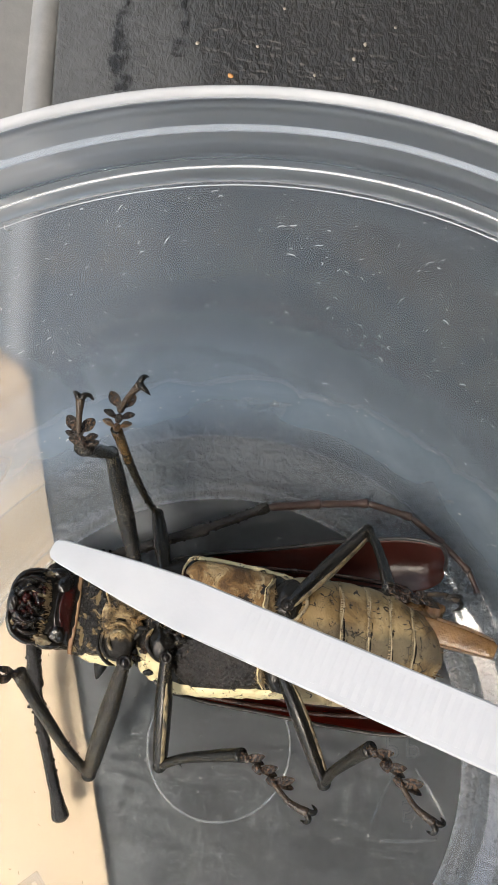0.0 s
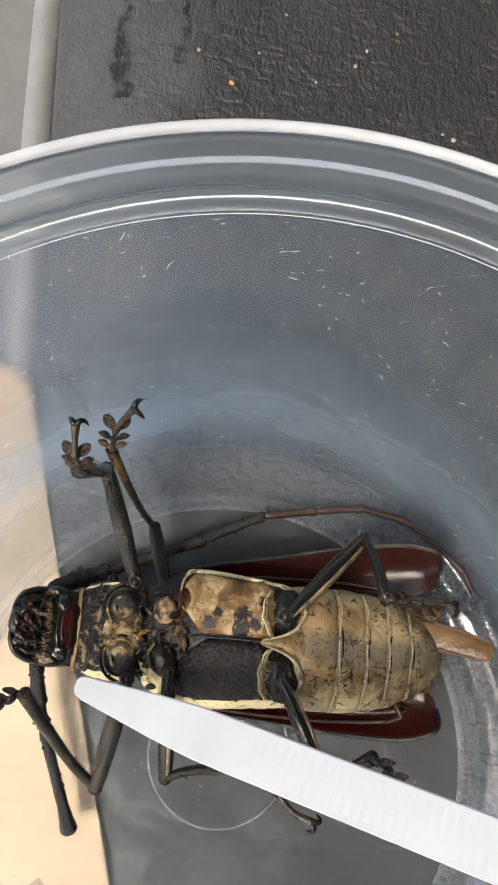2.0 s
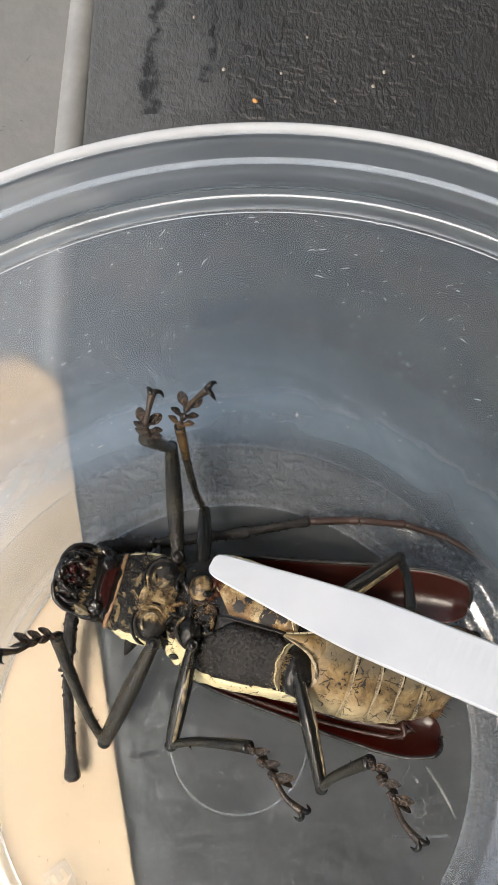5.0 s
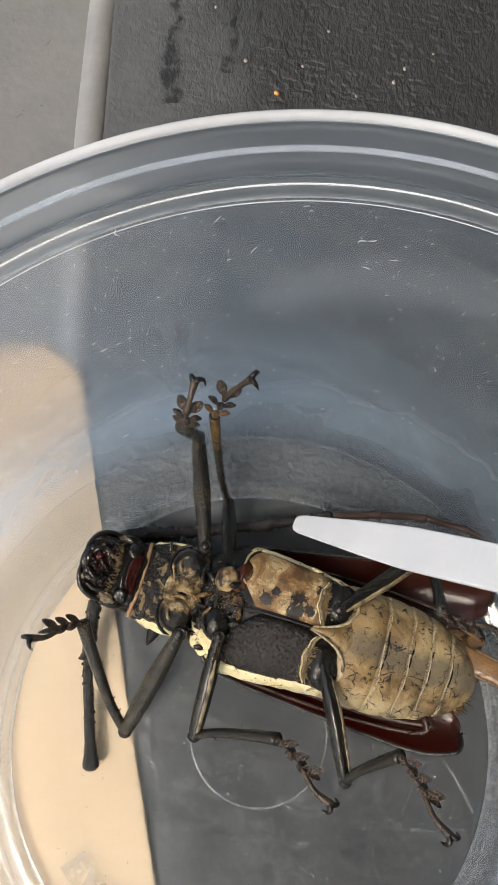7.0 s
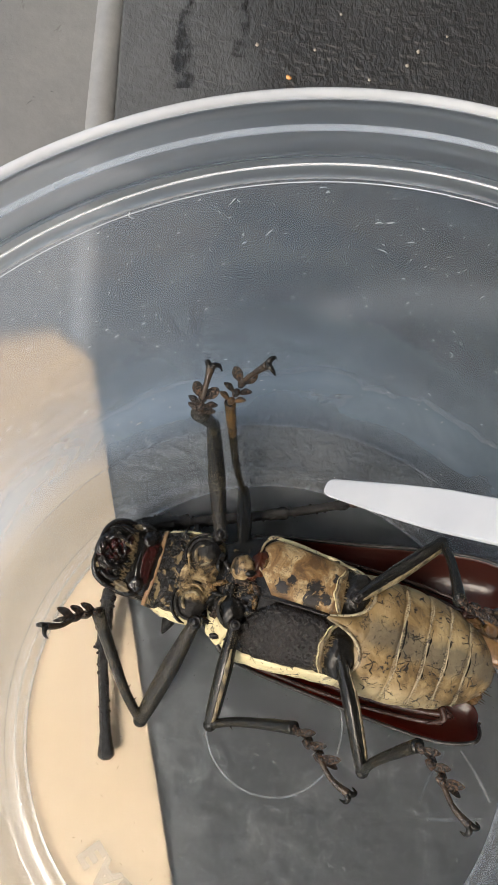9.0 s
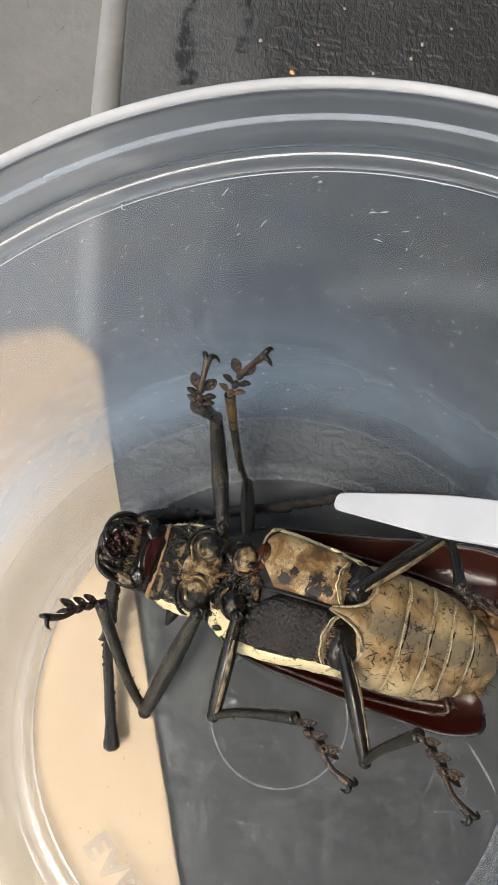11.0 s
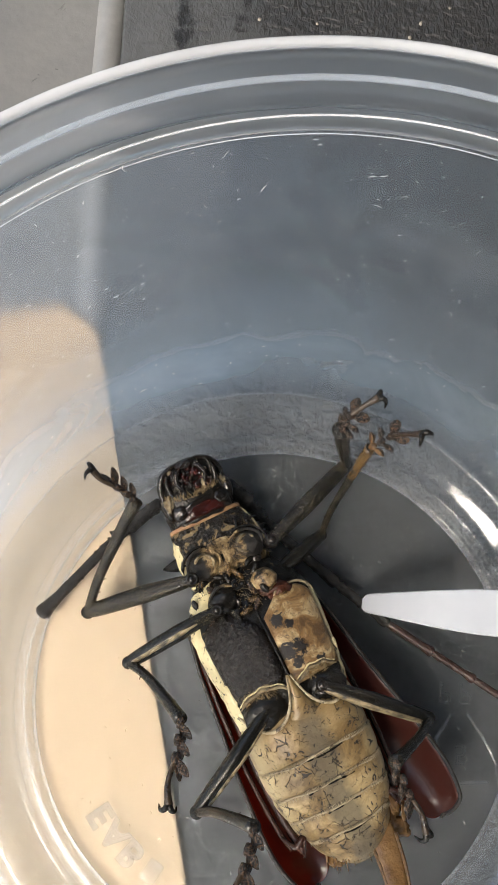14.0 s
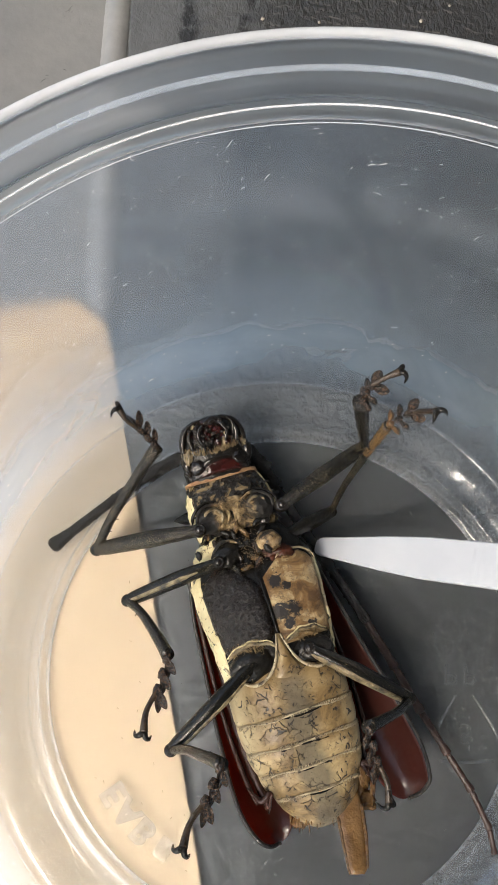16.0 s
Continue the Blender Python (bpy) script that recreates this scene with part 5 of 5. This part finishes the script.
    for cx, cy, cz, r0, a0, a1, mt in ((-3.2, 18.4, 11.5, 2.3, -60, 200, CHEST), (3.3, 18.6, 11.5, 2.3, -20, 240, CHEST), (-2.7, 12.9, 13.0, 2.0, 40, 250, CHEST),
                                       (-3.3, 18.3, 11.0, 2.9, -40, 180, BLACK), (3.4, 18.5, 11.0, 2.9, 0, 220, BLACK), (-3.2, 18.4, 12.2, 1.3, -80, 160, LEG_PALE), (3.3, 18.6, 12.2, 1.3, 20, 260, LEG_PALE)):
        bm = bmesh.new()
        ks = [radians(a0 + (a1 - a0) * j / 14) for j in range(15)]
        flat = 0.62 if cy < 0 else 0.9
        tube(bm, [(cx + r0 * math.cos(a), cy + flat * r0 * math.sin(a), cz + 0.35 * math.cos(3 * a)) for a in ks], [0.08] + [0.22] * 13 + [0.06], 8, 1.0, 2, rough=0.6, seed=cx)
        part("hip_rim", bm, mt, bug, "pale rim of a hip socket")
    bm = bmesh.new()
    blob(bm, (3.9, 10.9, 12.6), (2.3, 1.5, 1.1), (0, 0, 0), 24, 16, 0.6, 7)
    part("joint_skin", bm, SKIN, bug, "dark red joint skin")
    bm = bmesh.new()
    blob(bm, (2.5, 12.0, 14.3), (0.5, 0.75, 0.25), (0, -25, 20), 12, 8, 0.5, 3)
    part("hip_spot", bm, BLACK, bug, "black spot on the tan hip")
    for name, box, count, size, aim, material, table in (("chest_down", (-2.6, 3.0, 16.2, 20.6), 420, 0.55, 0.0, DOWN, PRONOTUM),
                                                        ("breast_down", (-1.5, 2.2, 10.4, 15.2), 160, 0.5, 0.0, DOWN, THORAX),
                                                        ("hip_down", (-6.6, -2.2, -0.7, 0.9), 300, 0.6, -0.8, DOWN, THORAX),
                                                        ("hip_down", (2.2, 5.6, -0.9, 0.4), 160, 0.5, -0.8, DOWN, THORAX)):
        rng = random.Random(len(name) + count)
        bm = bmesh.new()
        for k in range(count):
            x, y = rng.uniform(*box[:2]), rng.uniform(*box[2:])
            z = skin_height(table, x, y) + 0.45
            e = Vector((rng.uniform(-0.8, 0.8), rng.uniform(-0.8, 0.8) + aim, rng.uniform(0.3, 0.9))).normalized() * size * rng.uniform(0.5, 1.2)
            c = Vector((x, y, z))
            tube(bm, [c, c + e * 0.6 + Vector((0, 0, 0.08)), c + e], [0.035, 0.03, 0.01], 3, 1.0, 1)
        part(name, bm, material, bug, "golden-buff hairs")
    # median seam and the small plates packed between the hips
    bm = bmesh.new()
    tube(bm, [(0.15, y, section(THORAX, y)[1] + section(THORAX, y)[3] + 0.42) for y in (9.6, 7, 4, 1.5, -0.6)], [0.1, 0.16, 0.16, 0.18, 0.1], 6, 1.0, 4, rough=0.4, seed=3)
    part("breast_seam", bm, BLACK, bug)
    rng = random.Random(17)
    for k in range(46):
        x, y = rng.uniform(-5.2, 5.4), rng.uniform(10.2, 16.6)
        if (x - 3.2) ** 2 + (y - 13) ** 2 < 3.5:
            continue
        cx, cz, rx, rt, rb = section(THORAX, min(y, 15.5))
        z = cz + rt * max(0.05, 1 - ((x - cx) / rx) ** 2) ** 0.5 + 0.55
        bm = bmesh.new()
        blob(bm, (x, y, z), (rng.uniform(0.4, 1.1), rng.uniform(0.25, 0.55), rng.uniform(0.25, 0.5)), (rng.uniform(-20, 20), 0, rng.uniform(0, 180)), 16, 10, 0.6, k)
        part("breast_sclerite", bm, (LEG_AMBER, BLACK, GLOSSY_BLACK, TARSUS, LEG, BLACK)[k % 6], bug)
    # legs
    leg(bug, (-3.1, 18.6, 11), (-5.8, 17.1, 13.2), (-20.1, 19.7, 5.0), (-8.4, 29.5, 16.0), (-12.2, 34.6, 21.4), 1.05, bow=0.8)
    leg(bug, (3.2, 18.8, 11), (6.4, 17.4, 13.1), (22.0, 23.1, 9.6), (17.3, 25.1, 28.8), (20.4, 25.5, 37.3), 1.05, bow=0.6, stout=1.15, toe=(17.3, 25.3, 35.4))
    leg(bug, (-3.0, 12.6, 12), (-4.6, 12.0, 14.2), (-17.7, 10.9, 10.6), (-14.6, 2.1, 22.1), (-19.8, -5.7, 24.4), 0.95, LEG_SMOOTH, pale_stripe=(88, 122, 0.36, 0.96))
    leg(bug, (3.2, 13.0, 12.8), (6.0, 13.4, 9.6), (15.3, 15.6, 3.9), (21.0, 22.0, 25.2), (22.6, 19.4, 38.4), 0.95, LEG_SMOOTH, LEG, pale_foot=True, stout=0.78, toe=(21.8, 21.4, 32.2))
    leg(bug, (-3.6, -1.6, 14.6), (-3.4, -1.8, 15.6), (-17.3, -9.3, 14.9), (-12.1, -11.5, 27.4), (-18.7, -17.9, 31.6), 0.95, LEG_SMOOTH, bow=1.3, pale_stripe=(122, 150, 0.3, 0.95))
    leg(bug, (3.7, -1.9, 14.8), (3.6, -2.4, 16.2), (15.1, -12.7, 13.7), (6.0, -13.0, 25.4), (6.0, -22.2, 23.6), 0.95, LEG_SMOOTH, bow=1.0, pale_stripe=(-25, 62, 0.08, 0.97))
    # feelers: a broken stub, and a whole one
    bm = bmesh.new()
    feeler_piece(bm, (-4.4, 29.6, 6.0), (-10.2, 28.6, 3.4), 0.95, 1.05, 1.15, 0.25, 1, 14)
    part("feeler_joint", bm, ANTENNA_DARK, bug)
    bm = bmesh.new()
    feeler_piece(bm, (-10.0, 28.6, 3.4), (-12.6, 27.9, 3.0), 0.85, 1.0, 1.3, 0.2, 2, 4)
    part("feeler_joint", bm, ANTENNA_DARK, bug)
    bm = bmesh.new()
    feeler_piece(bm, (-12.4, 28.0, 3.0), (-26.6, 22.4, 1.6), 0.72, 0.8, 1.4, 0.22, 3, 40)
    part("feeler_joint", bm, ANTENNA_DARK, bug, "broken-off stub of a knobbly black feeler")
    for k, (p, q, r) in enumerate((((4.8, 29.0, 5.6), (7.4, 24.6, 3.6), 1.25), ((7.3, 24.7, 3.6), (8.4, 22.0, 2.6), 1.05))):
        bm = bmesh.new()
        feeler_piece(bm, p, q, r, r * 0.92, 1.35, 0.22, 20 + k, 14)
        part("feeler_joint", bm, ANTENNA_DARK, bug)
    tips = []
    for k, ln in enumerate(FEELER_LENGTHS):
        bm = bmesh.new()
        r = (0.8, 0.7, 0.62, 0.58, 0.54, 0.5, 0.46, 0.42)[k]
        feeler_piece(bm, (0, 0, 0), (0, -ln, 0), r, r * 0.93, 1.35, 0.2 if k < 2 else 0.1, 40 + k, (34, 16, 0, 0, 0, 0, 0, 0)[k])
        tips.append(part("feeler_joint", bm, ANTENNA_DARK if k < 2 else ANTENNA_BROWN, bug))
    return bug, tips


# ---------------------------------------------------------------- the cable tie
def build_tie():
    tie = thing("cable_tie", "white nylon cable tie with a tapered tip and ribbed strap", "cable tie")
    ln, w, th = 120.0, 2.9, 0.55
    bm = bmesh.new()
    rings = []
    xs = [0, 0.4, 1.2, 4, 8, 12, 15, 17, 19, 25] + list(range(35, 121, 10))
    for x in xs:
        hw = float(np.interp(x, [0, 0.4, 1.2, 12, 17, 19, 25], [0.7, 1.15, 1.4, 2.45, 2.8, w, w]))
        hz = th * float(np.interp(x, [0, 1.2, 17, 25], [0.18, 0.32, 0.7, 1.0]))
        b = 0.16
        sec = [(-hw, -hz + b), (-hw + b, -hz), (hw - b, -hz), (hw, -hz + b), (hw, hz - b), (hw - b, hz), (-hw + b, hz), (-hw, hz - b)]
        rings.append([Vector((x, y, z)) * MM for y, z in sec])
    grid_faces(bm, rings)
    bmesh.ops.recalc_face_normals(bm, faces=bm.faces)
    part("strap", bm, M_TIE, tie, smooth=False)
    # ribs across the strap, sharing one mesh
    bm = bmesh.new()
    prof = [(-0.56, -0.03), (-0.14, 0.032), (0.14, 0.032), (0.56, -0.03)]
    grid_faces(bm, [[Vector((x, y, z)) * MM for x, z in prof] for y in (-2.15, 2.15)])
    bmesh.ops.recalc_face_normals(bm, faces=bm.faces)
    first = part("rib", bm, M_TIE, tie, smooth=False)
    first.location = (0.0262, 0, th * MM)
    for k in range(1, 80):
        rib = new("rib", first.data)
        rib.parent = tie
        rib.location = (0.0262 + k * 0.00115, 0, th * MM)
    return tie


# ---------------------------------------------------------------- motion in the scene
BEETLE_ROWS = [
    (0, 0.00418, 0.01481, 0.00078, 0.49, 0.76, 83.69),
    (0.5, 0.00408, 0.01503, 0.00078, 0.49, 0.76, 85.44),
    (1, 0.00416, 0.01492, 0.00078, 0.49, 0.76, 85.44),
    (1.5, 0.00422, 0.01508, 0.00078, 0.49, 0.76, 85.84),
    (2, 0.00422, 0.01505, 0.00078, 0.49, 0.76, 85.73),
    (2.5, 0.00442, 0.01530, 0.00078, 0.49, 0.76, 86.30),
    (3, 0.00425, 0.01508, 0.00078, 0.49, 0.76, 85.94),
    (3.5, 0.00430, 0.01503, 0.00078, 0.49, 0.76, 85.80),
    (4, 0.00474, 0.01477, 0.00031, 0.01, 0.07, 78.01),
    (6.5, 0.00487, 0.01446, -0.00015, -0.48, -0.63, 74.45),
    (7, 0.00484, 0.01452, -0.00015, -0.48, -0.63, 74.48),
    (7.5, 0.00486, 0.01452, -0.00015, -0.48, -0.63, 74.49),
    (8, 0.00490, 0.01452, -0.00015, -0.48, -0.63, 74.39),
    (8.5, 0.00488, 0.01450, -0.00015, -0.48, -0.63, 74.43),
    (9, 0.00494, 0.01446, -0.00015, -0.48, -0.63, 74.34),
    (11.5, 0.00485, 0.01448, -0.00015, -0.48, -0.63, 74.34),
    (12, 0.00488, 0.01451, -0.00015, -0.48, -0.63, 74.31),
    (12.5, 0.00486, 0.01447, -0.00015, -0.48, -0.63, 74.31),
    (13, 0.00367, 0.01006, -0.00001, -1.41, 0.96, 68.05),
    (13.3, 0.00174, 0.00238, -0.00014, -0.90, 0.85, 51.16),
    (13.5, -0.00039, 0.00133, 0.00023, -1.58, 1.16, 35.06),
    (13.7, -0.00087, 0.00133, -0.00015, 0.08, 0.10, 27.18),
    (14, -0.00140, 0.00129, -0.00015, 0.08, 0.10, 26.85),
    (14.3, -0.00135, 0.00157, -0.00015, 0.08, 0.10, 25.67),
    (14.5, -0.00628, 0.00240, 0.00082, -1.93, -1.69, -6.30),
    (15, -0.00628, 0.00227, 0.00082, -1.93, -1.69, -6.27),
    (15.3, -0.00654, 0.00223, 0.00082, -1.93, -1.69, -6.21),
    (15.5, -0.00399, 0.00315, 0.00033, -1.28, -1.73, 11.40),
    (16, -0.00382, 0.00386, 0.00000, -0.00, -0.00, 17.99),
]
TIE_ROWS = [
    (0, -0.02203, 0.02420, 0.02400, 0.00, -26.34, -24.68),
    (0.5, -0.02131, 0.02534, 0.02400, -0.00, -26.83, -24.40),
    (1, -0.02017, 0.02357, 0.02400, 0.00, -26.92, -24.02),
    (1.5, -0.02044, 0.02670, 0.02400, 0.00, -26.51, -25.40),
    (2, -0.01944, 0.00999, 0.01600, -0.00, -32.64, -18.45),
    (2.5, -0.01954, 0.00358, 0.01600, 0.00, -33.45, -19.08),
    (3, -0.02067, 0.00946, 0.01600, -0.00, -32.16, -21.78),
    (3.5, -0.02304, 0.00904, 0.01600, 0.00, -31.50, -19.58),
    (4, -0.02259, 0.01354, 0.01800, 0.00, -30.26, -24.59),
    (4.2, -0.02076, 0.01211, 0.01800, 0.00, -30.71, -24.78),
    (5.2, -0.00400, 0.02400, 0.04200, 0.00, -33.00, -26.00),
    (6.3, 0.00782, 0.03446, 0.01200, 0.00, -44.25, -28.45),
    (6.5, 0.00512, 0.03540, 0.01200, 0.00, -43.80, -24.35),
    (7, 0.00232, 0.02945, 0.01200, 0.00, -43.05, -20.87),
    (7.5, 0.00172, 0.03299, 0.01200, 0.00, -42.56, -21.89),
    (8, 0.00292, 0.03556, 0.01200, 0.00, -42.96, -23.27),
    (8.5, 0.00330, 0.03478, 0.01200, 0.00, -43.66, -23.07),
    (9, 0.00470, 0.03301, 0.01200, -0.00, -44.23, -22.36),
    (9.2, 0.00541, 0.03053, 0.01200, 0.00, -44.66, -21.11),
    (11.3, 0.00583, 0.02986, 0.01200, 0.00, -45.42, -18.23),
    (11.5, 0.00596, 0.03029, 0.01200, -0.00, -45.53, -19.26),
    (12, 0.00470, 0.03088, 0.01200, 0.00, -45.02, -19.32),
    (12.5, 0.00621, 0.02680, 0.01500, 0.00, -44.44, -15.80),
    (13, -0.00010, 0.02088, 0.01700, 0.00, -39.77, -14.59),
    (13.3, 0.01581, 0.01589, 0.00900, 0.00, -53.51, -11.32),
    (13.5, 0.01312, 0.00670, 0.00900, 0.00, -51.93, -8.71),
    (13.7, 0.01983, 0.01125, 0.00600, 0.00, -57.61, -11.35),
    (14, 0.01087, 0.01216, 0.00600, 0.00, -51.53, -8.99),
    (14.3, 0.01190, 0.00487, 0.00600, -0.00, -52.27, -5.34),
    (14.5, 0.00763, 0.00013, 0.00600, 0.00, -50.29, -4.17),
    (15, 0.01236, 0.01165, 0.00600, -0.00, -51.59, -14.89),
    (15.5, 0.00496, 0.01886, 0.00600, -0.00, -48.05, -13.63),
    (16, 0.00308, 0.01781, 0.00600, 0.00, -46.73, -14.48),
]
# headings of the feeler's free joints: degrees from straight back, positive outwards
FEELER_ROWS = [
    (0.0, (24, 27, 11, 9, -10, -33, -41, -64)), (3.6, (24, 27, 11, 9, -10, -33, -41, -64)), (4.2, (24, 27, 14, 10, -6, -24, -34, -45)),
    (6.3, (24, 27, 19, 14, 2, -8, -15, -20)), (12.6, (24, 27, 21, 16, 6, 0, -8, -12)), (13.0, (24, 27, 27, 20, 12, 6, 0, -4)),
    (13.4, (24, 27, 32, 31, 30, 24, 18, 12)), (15.3, (24, 27, 32, 33, 33, 23, 18, 14)), (15.5, (23, 27, 30.5, 29, 31, 20, 18, 14)),
    (16.0, (17, 17, 14, 13, 15, 15.5, 7, -8)),
]


def motions():
    walk(beetle, [(t, pose(*p)) for t, *p in BEETLE_ROWS])
    walk(cable_tie, [(t, pose(*p)) for t, *p in TIE_ROWS])
    for k, tip in enumerate(feeler_tips):
        rows = []
        for t, heads in FEELER_ROWS:
            p = Vector(FEELER_JOINT)
            for h, ln in zip(heads[:k], FEELER_LENGTHS):
                p += Vector((math.sin(radians(h)), -math.cos(radians(h)), 0)) * (ln * 0.985)
            rows.append((t, pose(*(p * MM), 0, 0, heads[k])))
        walk(tip, rows)


build_table()
build_unseen_blockers()
build_card()
build_tub()
build_dust()
build_crumbs()
beetle, feeler_tips = build_beetle()
cable_tie = build_tie()
motions()
